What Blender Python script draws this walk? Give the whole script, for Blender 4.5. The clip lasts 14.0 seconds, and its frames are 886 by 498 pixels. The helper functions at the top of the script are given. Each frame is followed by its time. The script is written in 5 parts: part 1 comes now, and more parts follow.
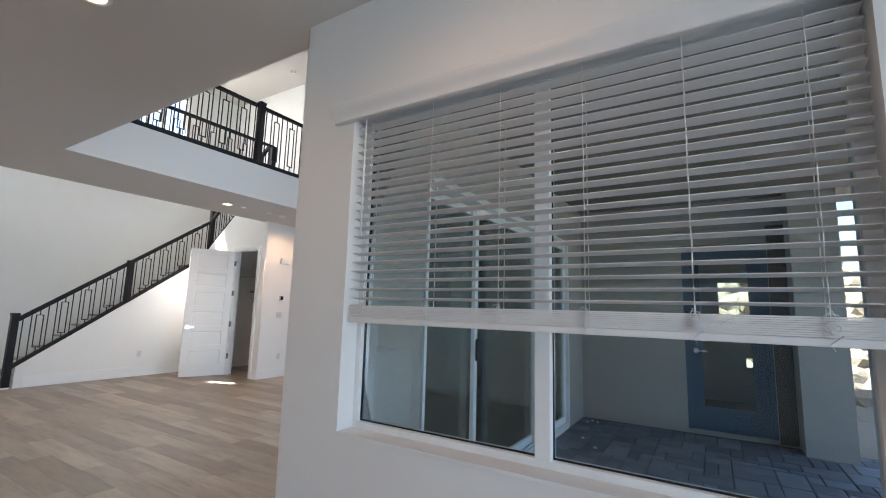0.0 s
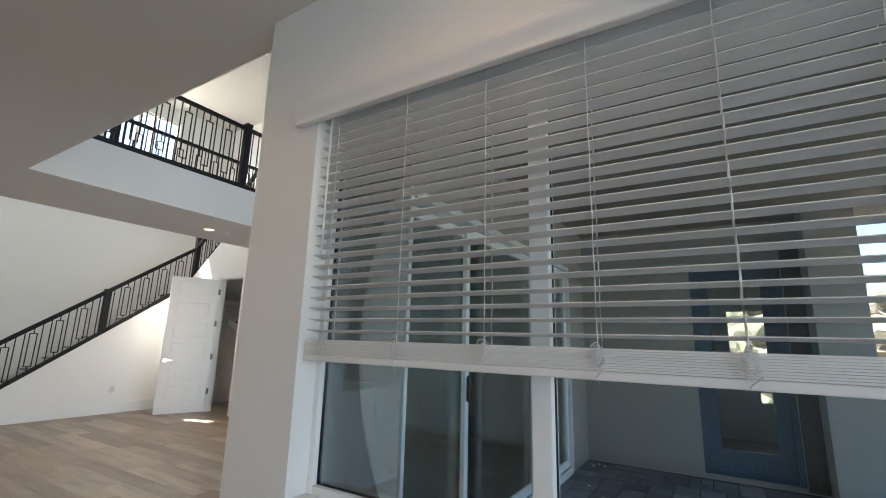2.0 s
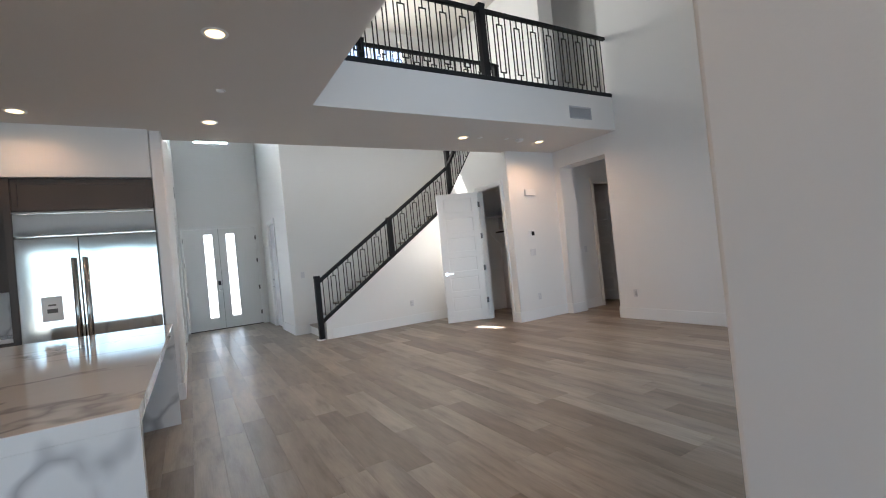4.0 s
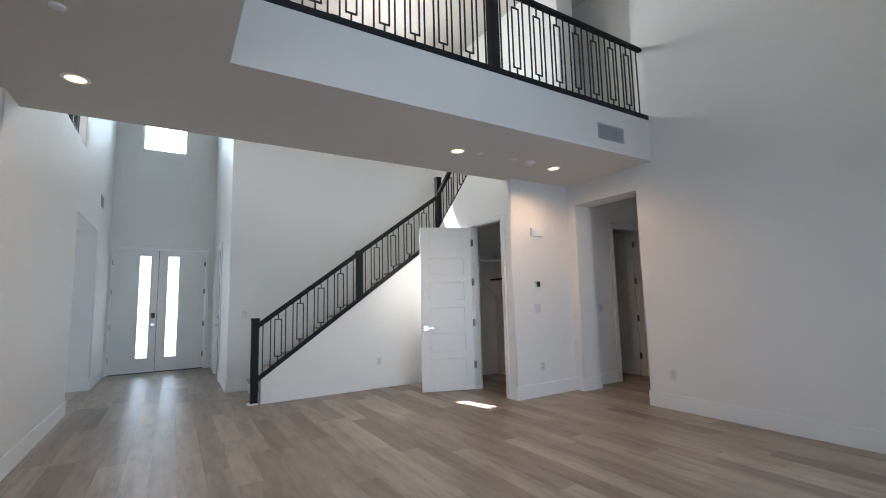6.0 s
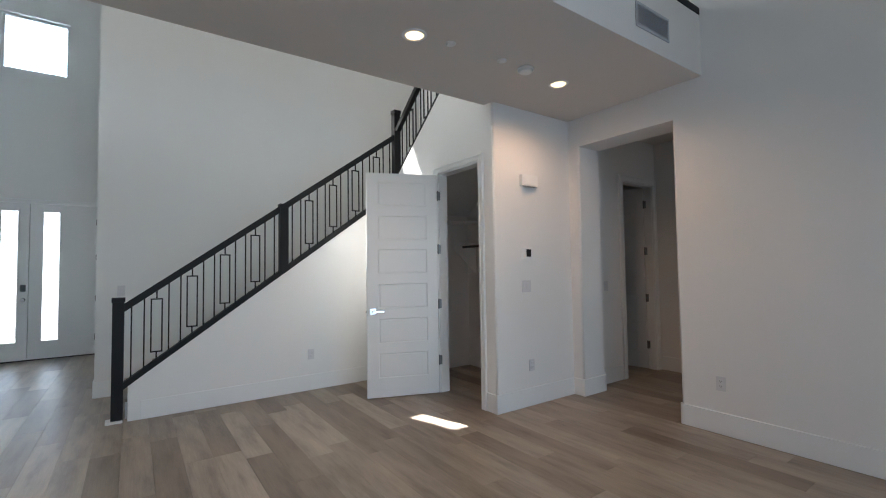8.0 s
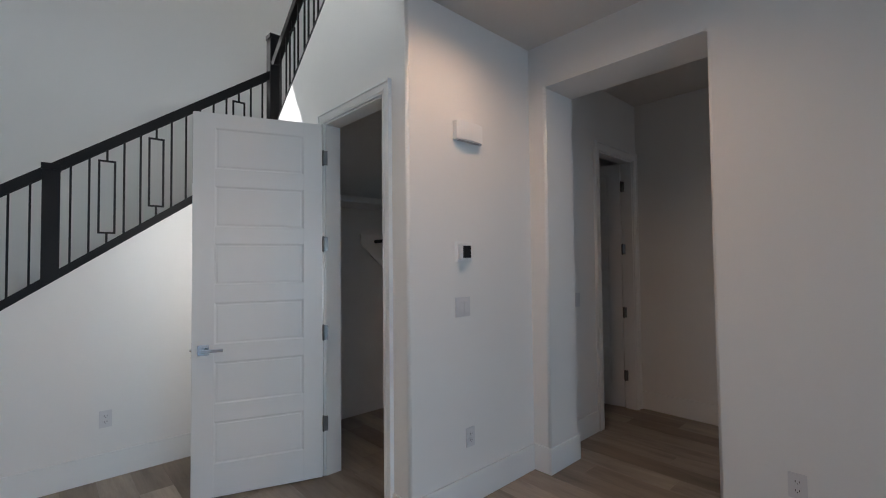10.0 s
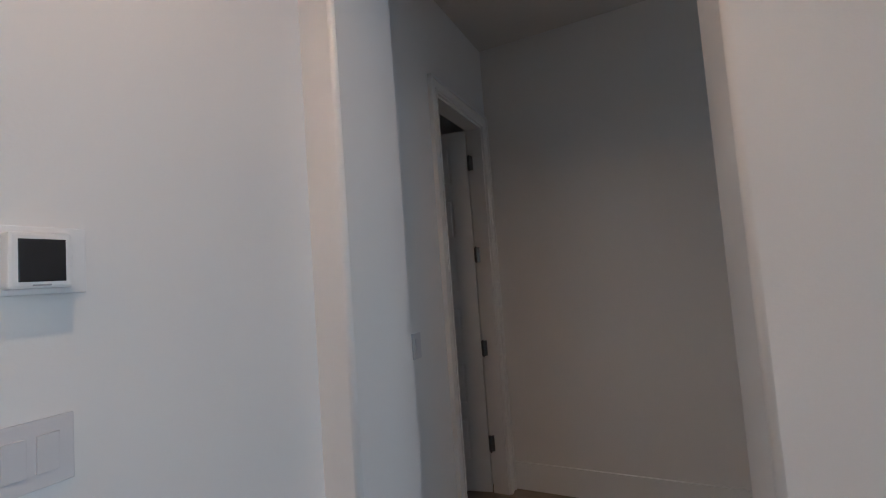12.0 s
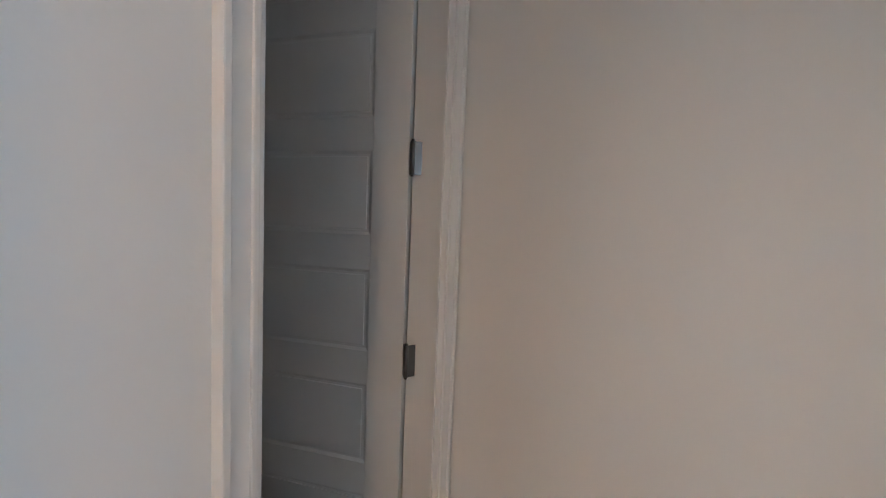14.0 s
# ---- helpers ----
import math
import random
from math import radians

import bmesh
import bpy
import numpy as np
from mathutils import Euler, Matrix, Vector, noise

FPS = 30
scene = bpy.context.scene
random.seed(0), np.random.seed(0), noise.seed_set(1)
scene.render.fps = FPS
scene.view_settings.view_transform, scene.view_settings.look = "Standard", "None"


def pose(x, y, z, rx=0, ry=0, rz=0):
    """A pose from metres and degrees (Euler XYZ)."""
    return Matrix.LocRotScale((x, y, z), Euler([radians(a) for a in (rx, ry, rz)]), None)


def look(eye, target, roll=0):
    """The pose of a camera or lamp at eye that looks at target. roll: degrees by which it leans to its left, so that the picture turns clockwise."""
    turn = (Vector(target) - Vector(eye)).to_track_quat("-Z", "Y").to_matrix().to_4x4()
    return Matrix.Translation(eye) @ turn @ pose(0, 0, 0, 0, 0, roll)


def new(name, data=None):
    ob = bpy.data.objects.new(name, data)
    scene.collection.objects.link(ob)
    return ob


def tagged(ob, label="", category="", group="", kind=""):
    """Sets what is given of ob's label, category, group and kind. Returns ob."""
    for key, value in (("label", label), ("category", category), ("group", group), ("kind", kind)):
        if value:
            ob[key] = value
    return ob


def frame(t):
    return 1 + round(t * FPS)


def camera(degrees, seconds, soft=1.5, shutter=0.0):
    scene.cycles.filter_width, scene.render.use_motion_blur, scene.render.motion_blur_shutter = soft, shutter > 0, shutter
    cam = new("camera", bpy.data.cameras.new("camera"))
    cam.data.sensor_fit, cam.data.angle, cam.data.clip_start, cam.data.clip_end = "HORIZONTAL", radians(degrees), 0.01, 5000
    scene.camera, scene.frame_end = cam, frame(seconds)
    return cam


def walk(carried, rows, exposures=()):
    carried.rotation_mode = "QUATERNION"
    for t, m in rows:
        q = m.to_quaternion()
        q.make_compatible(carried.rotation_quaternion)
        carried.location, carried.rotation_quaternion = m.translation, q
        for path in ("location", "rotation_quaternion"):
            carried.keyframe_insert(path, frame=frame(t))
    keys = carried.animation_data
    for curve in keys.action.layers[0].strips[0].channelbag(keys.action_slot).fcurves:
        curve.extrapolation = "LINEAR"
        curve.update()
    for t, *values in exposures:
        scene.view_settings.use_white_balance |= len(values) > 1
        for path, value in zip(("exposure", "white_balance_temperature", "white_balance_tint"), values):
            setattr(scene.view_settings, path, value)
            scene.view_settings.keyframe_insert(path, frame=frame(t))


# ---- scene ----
cam = camera(90.5, 14.0, soft=1.05)
PATH = [
    (0, (-0.003, -0.236, 1.392), (1.684, 0.804, 1.665), 1.6),
    (0.5, (0.044, -0.253, 1.373), (1.743, 0.768, 1.639), 2.8),
    (1, (0.073, -0.189, 1.374), (1.763, 0.852, 1.62), 0.9),
    (1.5, (0.238, -0.111, 1.349), (1.949, 0.863, 1.706), -1.0),
    (2, (0.355, -0.119, 1.414), (2.024, 0.907, 1.818), 1.5),
    (2.5, (0.336, 0.071, 1.369), (1.901, 1.261, 1.731), -0.3),
    (3, (0.274, 0.422, 1.32), (1.814, 1.67, 1.593), -7.0),
    (3.5, (0.394, 0.718, 1.331), (1.568, 2.337, 1.302), -5.1),
    (4, (0.483, 1.119, 1.312), (1.486, 2.849, 1.337), -5.7),
    (4.2, (0.573, 1.244, 1.337), (1.585, 2.968, 1.408), -4.5),
    (6.3, (1.616, 2.751, 1.367), (2.661, 4.441, 1.596), -1.3),
    (6.5, (1.727, 2.903, 1.374), (2.777, 4.59, 1.606), -1.3),
    (7, (2.008, 3.204, 1.384), (3.093, 4.87, 1.601), -3.2),
    (7.2, (2.102, 3.363, 1.37), (3.234, 5.004, 1.532), -1.6),
    (9.3, (3.379, 4.831, 1.445), (4.59, 6.423, 1.469), -1.5),
    (9.5, (3.503, 4.974, 1.433), (4.801, 6.495, 1.464), -1.4),
    (10, (3.893, 5.208, 1.464), (5.248, 6.677, 1.525), -0.6),
    (10.5, (4.211, 5.526, 1.43), (5.784, 6.76, 1.493), -0.5),
    (11, (4.626, 5.762, 1.435), (6.273, 6.889, 1.577), -0.2),
    (11.5, (4.986, 5.967, 1.427), (6.707, 6.978, 1.549), -2.3),
    (12, (5.428, 6.105, 1.449), (7.219, 6.986, 1.571), -4.2),
    (12.5, (5.795, 6.259, 1.422), (7.645, 7.009, 1.551), -2.3),
    (13, (6.192, 6.352, 1.398), (8.087, 6.961, 1.595), 0.7),
    (13.5, (6.617, 6.399, 1.371), (8.44, 7.187, 1.609), -2.4),
    (14, (7.031, 6.525, 1.398), (8.815, 7.417, 1.257), 2.2),
]
EXPOSURES = [(0, 3.3, 6400, 12), (2, 3.2, 6700, 9), (3, 3.25, 6600, 10), (4, 3.05, 6400, 12), (6.5, 2.95, 6150, 10), (7, 2.8, 6150, 9), (9.5, 2.75, 6050, 9), (10, 2.45, 6000, 10), (10.5, 2.45, 5950, 10), (11, 2.68, 5930, 10), (11.5, 2.65, 5900, 10), (12, 2.75, 5900, 10), (12.5, 3.15, 6000, 8), (13, 3.6, 6150, 7), (13.5, 4.15, 6150, 8), (14, 4.3, 6000, 8)]
walk(cam, [(t, look(eye, target, roll)) for t, eye, target, roll in PATH], exposures=EXPOSURES)

# ---- world, sun, large lights ----
world = bpy.data.worlds.new("sky")
scene.world = world
world.use_nodes = True
_wn = world.node_tree.nodes
_sky = _wn.new("ShaderNodeTexSky")
_sky.sky_type = "NISHITA"
_sky.sun_disc = False
_sky.sun_elevation = radians(61)
_sky.sun_rotation = radians(-17)
world.node_tree.links.new(_sky.outputs[0], _wn["Background"].inputs[0])
_wn["Background"].inputs[1].default_value = 0.06


def sun_lamp():
    d = bpy.data.lights.new("sun", "SUN")
    d.energy, d.angle, d.color = 5.0, radians(0.5), (1.0, 0.95, 0.88)
    ob = new("sun", d)
    ob.matrix_world = look((0, 0, 20), (0.3 * 5, -5, 20 - 1.88 * 5))


def window_light(eye, target, w, h, power, color=(0.73, 0.86, 1.0), spread=180):
    d = bpy.data.lights.new("window_light", "AREA")
    d.shape, d.size, d.size_y, d.energy, d.color = "RECTANGLE", w, h, power, color
    d.spread = radians(spread)
    ob = new("window_light", d)
    ob.matrix_world = look(eye, target)


sun_lamp()
# sky light in the openings, plus added fills; the covered patio narrows the sliding door's light
window_light((2.95, 1.3, 4.8), (3.3, 5.0, 4.5), 1.7, 1.6, 2.8, (0.74, 0.86, 1.0), 130)       # high window of the great room
window_light((4.15, 1.66, 1.15), (3.95, 5.0, 1.05), 3.0, 2.0, 4.0, (0.56, 0.76, 1.0), 120)     # sliding door
window_light((-1.05, -3.52, 1.4), (-0.8, 0, 1.2), 4.3, 2.1, 10.5, (0.68, 0.82, 1.0))         # rear kitchen window
window_light((1.2, 14.3, 5.4), (1.2, 10, 5.0), 1.6, 2.2, 3.0, (0.72, 0.90, 1.0))     # above the entry
window_light((1.2, 13.95, 1.35), (1.2, 10, 1.3), 1.7, 2.3, 6.5, (0.80, 0.90, 1.0))    # entry door glass
window_light((4.5, 10.62, 5.95), (4.5, 8, 4.9), 1.5, 1.4, 27, (1.0, 0.98, 0.90))    # clerestory window
window_light((-3.0, 11.0, 1.7), (0.5, 11.0, 1.2), 1.6, 1.8, 6.0)        # unseen fill added to brighten the side room
window_light((7.6, 3.1, 1.6), (7.5, 7, 1.7), 0.9, 1.3, 0.32, (0.95, 0.97, 1.0))    # unseen window added to brighten the vestibule
window_light((-3.2, 8.6, 4.9), (3.15, 10.6, 4.2), 2.4, 2.0, 23, (0.92, 0.97, 0.97))   # unseen fill added behind the gallery opening to light the stair wall

# ---- materials ----


def mat(name):
    m = bpy.data.materials.new(name)
    m.use_nodes = True
    nt = m.node_tree
    return m, nt, nt.nodes, nt.links, nt.nodes["Principled BSDF"]


def noise_node(nt, scale, detail=4, rough=0.55, vec=None):
    n = nt.nodes.new("ShaderNodeTexNoise")
    n.inputs["Scale"].default_value, n.inputs["Detail"].default_value, n.inputs["Roughness"].default_value = scale, detail, rough
    if vec is not None:
        nt.links.new(vec, n.inputs["Vector"])
    return n


def coords(nt, scale=(1, 1, 1), kind="Object"):
    tc = nt.nodes.new("ShaderNodeTexCoord")
    mp = nt.nodes.new("ShaderNodeMapping")
    mp.inputs["Scale"].default_value = scale
    nt.links.new(tc.outputs[kind], mp.inputs["Vector"])
    return mp.outputs[0]


def position(nt, scale=(1, 1, 1)):
    g = nt.nodes.new("ShaderNodeNewGeometry")
    mp = nt.nodes.new("ShaderNodeMapping")
    mp.inputs["Scale"].default_value = scale
    nt.links.new(g.outputs["Position"], mp.inputs["Vector"])
    return mp.outputs[0]


def ramp(nt, fac, stops):
    r = nt.nodes.new("ShaderNodeValToRGB")
    while len(r.color_ramp.elements) < len(stops):
        r.color_ramp.elements.new(0.5)
    for e, (p, c) in zip(r.color_ramp.elements, stops):
        e.position, e.color = p, (*c, 1)
    nt.links.new(fac, r.inputs[0])
    return r.outputs[0]


def mixc(nt, fac, a, b, blend="MIX"):
    m = nt.nodes.new("ShaderNodeMix")
    m.data_type, m.blend_type = "RGBA", blend
    for sock, v in ((m.inputs[0], fac), (m.inputs[6], a), (m.inputs[7], b)):
        if isinstance(v, (int, float)):
            sock.default_value = v
        elif isinstance(v, tuple):
            sock.default_value = (*v, 1)
        else:
            nt.links.new(v, sock)
    return m.outputs[2]


def bump(nt, bsdf, height, strength, dist=0.01):
    b = nt.nodes.new("ShaderNodeBump")
    b.inputs["Strength"].default_value, b.inputs["Distance"].default_value = strength, dist
    nt.links.new(height, b.inputs["Height"])
    nt.links.new(b.outputs[0], bsdf.inputs["Normal"])


def surface(name, c1, c2, scale=3.0, rough=0.5, fine=120.0, bumps=0.1, dist=0.002, metal=0.0, stretch=(1, 1, 1), spec=0.5):
    m, nt, ns, ls, b = mat(name)
    p = position(nt, stretch)
    n1 = noise_node(nt, scale, 5, 0.6, p)
    n2 = noise_node(nt, fine, 3, 0.6, p)
    ls.new(mixc(nt, n1.outputs[0], c1, c2), b.inputs["Base Color"])
    mr = nt.nodes.new("ShaderNodeMapRange")
    b.inputs["Specular IOR Level"].default_value = spec
    mr.inputs[3].default_value, mr.inputs[4].default_value = max(0.02, rough - 0.07), rough + 0.07
    ls.new(n1.outputs[0], mr.inputs[0])
    ls.new(mr.outputs[0], b.inputs["Roughness"])
    b.inputs["Metallic"].default_value = metal
    bump(nt, b, n2.outputs[0], bumps, dist)
    return m


PAINT = surface("wall_paint", (0.79, 0.775, 0.755), (0.82, 0.81, 0.79), 1.3, 0.62, 90, 0.25, 0.0015)
# wall paint made darker and warmer, so the ceilings' shade sits in the colour
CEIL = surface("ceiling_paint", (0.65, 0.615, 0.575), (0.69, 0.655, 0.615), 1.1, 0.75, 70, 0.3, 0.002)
TRIM = surface("trim_paint", (0.80, 0.80, 0.79), (0.83, 0.83, 0.82), 2.0, 0.36, 60, 0.03, 0.0005)
DOORP = surface("door_paint", (0.78, 0.78, 0.77), (0.82, 0.82, 0.81), 2.5, 0.33, 200, 0.06, 0.0008, stretch=(1, 1, 0.15))
BLACKW = surface("black_stained_wood", (0.008, 0.008, 0.009), (0.015, 0.014, 0.015), 6, 0.55, 160, 0.12, 0.001, spec=0.22)
IRON = surface("black_iron", (0.010, 0.010, 0.011), (0.02, 0.019, 0.019), 12, 0.5, 220, 0.15, 0.0006, metal=0.0, spec=0.22)
CHROME = surface("chrome", (0.75, 0.75, 0.76), (0.82, 0.82, 0.83), 8, 0.12, 200, 0.02, 0.0003, metal=1.0)
HINGE = surface("dark_nickel", (0.13, 0.128, 0.125), (0.20, 0.196, 0.192), 20, 0.32, 200, 0.05, 0.0004, metal=1.0)
PLASTIC = surface("white_plastic", (0.80, 0.80, 0.79), (0.84, 0.84, 0.83), 6, 0.35, 300, 0.03, 0.0003)
DARKP = surface("dark_plastic", (0.012, 0.012, 0.013), (0.02, 0.02, 0.022), 6, 0.18, 300, 0.03, 0.0003)
PLATE = surface("wall_plate_plastic", (0.64, 0.63, 0.64), (0.69, 0.68, 0.69), 6, 0.3, 300, 0.03, 0.0003)
VINYL = surface("white_vinyl_frame", (0.76, 0.77, 0.77), (0.82, 0.82, 0.82), 4, 0.38, 200, 0.03, 0.0004)
SLATM = surface("blind_slat_white", (0.74, 0.73, 0.72), (0.79, 0.785, 0.775), 5, 0.4, 260, 0.05, 0.0004, stretch=(1, 0.1, 1))
CORD = surface("white_cord", (0.72, 0.71, 0.69), (0.8, 0.79, 0.77), 30, 0.8, 600, 0.2, 0.0005)
STUCCO = surface("stucco", (0.27, 0.255, 0.225), (0.50, 0.475, 0.43), 48.0, 0.9, 120, 1.0, 0.008)
SOFFIT = surface("patio_soffit_paint", (0.24, 0.19, 0.15), (0.30, 0.24, 0.19), 1.5, 0.8, 60, 0.4, 0.003)
BLUE = surface("blue_door_paint", (0.026, 0.066, 0.115), (0.036, 0.084, 0.14), 3, 0.4, 150, 0.06, 0.0008)
BOULDER = surface("sandstone_boulder", (0.16, 0.115, 0.072), (0.26, 0.195, 0.13), 3.5, 0.9, 28, 0.8, 0.03)
GRAVEL = surface("tan_gravel", (0.22, 0.165, 0.115), (0.33, 0.26, 0.19), 9, 0.95, 60, 1.0, 0.02)
CABINET = surface("dark_stained_cabinet", (0.045, 0.032, 0.024), (0.085, 0.06, 0.045), 5, 0.42, 90, 0.1, 0.001, stretch=(1, 1, 0.12))
BLACKGAP = surface("dark_void", (0.012, 0.012, 0.012), (0.02, 0.019, 0.018), 4, 0.9, 50, 0.05, 0.001)
GREYFILTER = surface("grey_louvre_paint", (0.36, 0.36, 0.365), (0.42, 0.42, 0.425), 6, 0.5, 120, 0.05, 0.001)
LIGHTLABEL = surface("paper_label", (0.82, 0.82, 0.8), (0.86, 0.86, 0.85), 9, 0.7, 200, 0.05, 0.0004)
INK = surface("grey_ink", (0.12, 0.12, 0.12), (0.18, 0.18, 0.18), 9, 0.7, 200, 0.05, 0.0004)
RUBBLE = surface("debris", (0.55, 0.53, 0.5), (0.7, 0.68, 0.65), 20, 0.9, 90, 0.3, 0.002)


def steel_material():
    m, nt, ns, ls, b = mat("brushed_stainless")
    p = position(nt, (260, 260, 1.5))
    n = noise_node(nt, 3, 3, 0.6, p)
    big = noise_node(nt, 1.4, 2, 0.5, position(nt, (1, 1, 1)))
    ls.new(mixc(nt, n.outputs[0], (0.56, 0.55, 0.53), (0.66, 0.65, 0.63)), b.inputs["Base Color"])
    b.inputs["Metallic"].default_value = 1
    mr = nt.nodes.new("ShaderNodeMapRange")
    mr.inputs[3].default_value, mr.inputs[4].default_value = 0.05, 0.10
    ls.new(n.outputs[0], mr.inputs[0])
    ls.new(mr.outputs[0], b.inputs["Roughness"])
    bump(nt, b, big.outputs[0], 0.1, 0.02)
    return m


STEEL = steel_material()


def plank_material():
    m, nt, ns, ls, b = mat("oak_plank_greige")
    oi = ns.new("ShaderNodeObjectInfo")
    ge = ns.new("ShaderNodeNewGeometry")
    add = ns.new("ShaderNodeMath")
    add.operation = "ADD"
    ls.new(oi.outputs["Random"], add.inputs[0])
    ls.new(ge.outputs["Random Per Island"], add.inputs[1])
    fr = ns.new("ShaderNodeMath")
    fr.operation = "FRACT"
    ls.new(add.outputs[0], fr.inputs[0])
    # grain runs along y and is shifted from plank to plank
    comb = ns.new("ShaderNodeCombineXYZ")
    mul = ns.new("ShaderNodeMath")
    mul.operation = "MULTIPLY"
    mul.inputs[1].default_value = 37.0
    ls.new(fr.outputs[0], mul.inputs[0])
    ls.new(mul.outputs[0], comb.inputs[2])
    va = ns.new("ShaderNodeVectorMath")
    va.operation = "ADD"
    ls.new(position(nt, (8, 1.3, 1)), va.inputs[0])
    ls.new(comb.outputs[0], va.inputs[1])
    g1 = noise_node(nt, 1.3, 6, 0.62, va.outputs[0])
    vb = ns.new("ShaderNodeVectorMath")
    vb.operation = "ADD"
    ls.new(position(nt, (70, 2.2, 1)), vb.inputs[0])
    ls.new(comb.outputs[0], vb.inputs[1])
    g2 = noise_node(nt, 2.0, 5, 0.65, vb.outputs[0])
    base = ramp(nt, fr.outputs[0], [(0.0, (0.205, 0.162, 0.124)), (0.3, (0.285, 0.233, 0.184)), (0.7, (0.375, 0.318, 0.260)), (1.0, (0.245, 0.197, 0.153))])
    grain = ramp(nt, g1.outputs[0], [(0.30, (0.56, 0.545, 0.53)), (0.5, (1.0, 1.0, 1.0)), (0.70, (1.28, 1.27, 1.25))])
    c = mixc(nt, 0.85, base, grain, "MULTIPLY")
    fine = ramp(nt, g2.outputs[0], [(0.3, (0.82, 0.81, 0.80)), (0.6, (1.06, 1.06, 1.06))])
    c = mixc(nt, 0.55, c, fine, "MULTIPLY")
    ls.new(c, b.inputs["Base Color"])
    rr = nt.nodes.new("ShaderNodeMapRange")
    rr.inputs[3].default_value, rr.inputs[4].default_value = 0.31, 0.47
    ls.new(g1.outputs[0], rr.inputs[0])
    ls.new(rr.outputs[0], b.inputs["Roughness"])
    bump(nt, b, g2.outputs[0], 0.12, 0.001)
    return m


PLANK = plank_material()


def marble_material():
    m, nt, ns, ls, b = mat("white_veined_quartz")
    p = position(nt, (1.0, 1.22, 0.85))
    warp = noise_node(nt, 1.1, 5, 0.6, p)
    n0 = noise_node(nt, 0.95, 4, 0.5, p)
    sub = ns.new("ShaderNodeMath")
    sub.operation = "SUBTRACT"
    sub.inputs[1].default_value = 0.5
    ls.new(n0.outputs[0], sub.inputs[0])
    v = ns.new("ShaderNodeMath")
    v.operation = "ABSOLUTE"
    ls.new(sub.outputs[0], v.inputs[0])
    n2 = noise_node(nt, 2.0, 4, 0.6, p)
    vein = ramp(nt, v.outputs[0], [(0.0, (0.1, 0.1, 0.1)), (0.006, (0.4, 0.4, 0.4)), (0.018, (1.0, 1.0, 1.0))])
    mk = ramp(nt, n2.outputs[0], [(0.54, (0.0, 0.0, 0.0)), (0.66, (1.0, 1.0, 1.0))])
    both = mixc(nt, 0.9, vein, mk, "SCREEN")
    soft = ramp(nt, warp.outputs[0], [(0.35, (0.74, 0.735, 0.72)), (0.65, (0.80, 0.795, 0.78))])
    c = mixc(nt, both, (0.40, 0.395, 0.40), soft)
    ls.new(c, b.inputs["Base Color"])
    b.inputs["Roughness"].default_value = 0.06
    b.inputs["Specular IOR Level"].default_value = 0.5
    return m


MARBLE = marble_material()


def paver_material():
    m, nt, ns, ls, b = mat("slate_paver")
    oi = ns.new("ShaderNodeObjectInfo")
    ge = ns.new("ShaderNodeNewGeometry")
    add = ns.new("ShaderNodeMath")
    add.operation = "ADD"
    ls.new(oi.outputs["Random"], add.inputs[0])
    ls.new(ge.outputs["Random Per Island"], add.inputs[1])
    fr = ns.new("ShaderNodeMath")
    fr.operation = "FRACT"
    ls.new(add.outputs[0], fr.inputs[0])
    p = position(nt)
    n1 = noise_node(nt, 7, 5, 0.65, p)
    n2 = noise_node(nt, 90, 4, 0.65, p)
    base = ramp(nt, fr.outputs[0], [(0.0, (0.095, 0.106, 0.124)), (0.5, (0.155, 0.168, 0.188)), (1.0, (0.225, 0.236, 0.252))])
    var = ramp(nt, n1.outputs[0], [(0.3, (0.75, 0.75, 0.76)), (0.7, (1.15, 1.15, 1.14))])
    ls.new(mixc(nt, 0.9, base, var, "MULTIPLY"), b.inputs["Base Color"])
    b.inputs["Roughness"].default_value = 0.8
    bump(nt, b, n2.outputs[0], 0.6, 0.003)
    return m


PAVER = paver_material()


def glass_material(name, tint=(1, 1, 1), rough=0.0, reflect=0.85):
    m, nt, ns, ls, b = mat(name)
    tr = ns.new("ShaderNodeBsdfTransparent")
    tr.inputs[0].default_value = (*tint, 1)
    gl = ns.new("ShaderNodeBsdfGlossy")
    gl.inputs["Roughness"].default_value = rough
    fz = ns.new("ShaderNodeFresnel")
    fz.inputs[0].default_value = 1.5
    mx = ns.new("ShaderNodeMixShader")
    mul = ns.new("ShaderNodeMath")
    mul.operation = "MULTIPLY"
    mul.inputs[1].default_value = reflect
    mul.use_clamp = True
    ls.new(fz.outputs[0], mul.inputs[0])
    ls.new(mul.outputs[0], mx.inputs[0])
    ls.new(tr.outputs[0], mx.inputs[1])
    ls.new(gl.outputs[0], mx.inputs[2])
    ls.new(mx.outputs[0], ns["Material Output"].inputs[0])
    return m


GLASS = glass_material("window_glass", (0.81, 0.91, 0.96), reflect=0.85)
CLEAR = glass_material("clear_glass", (0.95, 0.96, 0.96))
TINTED = glass_material("low_e_glass", (0.90, 0.965, 0.94), reflect=0.85)


def frosted_material():
    m, nt, ns, ls, b = mat("frosted_glass")
    b.inputs["Base Color"].default_value = (0.92, 0.95, 0.95, 1)
    b.inputs["Roughness"].default_value = 0.5
    b.inputs["Transmission Weight"].default_value = 1.0
    b.inputs["IOR"].default_value = 1.45
    n = noise_node(nt, 140, 2, 0.5, position(nt))
    bump(nt, b, n.outputs[0], 0.15, 0.001)
    return m


def glow_material(name, color, power):
    m, nt, ns, ls, b = mat(name)
    b.inputs["Emission Color"].default_value = (*color, 1)
    b.inputs["Emission Strength"].default_value = power
    return m


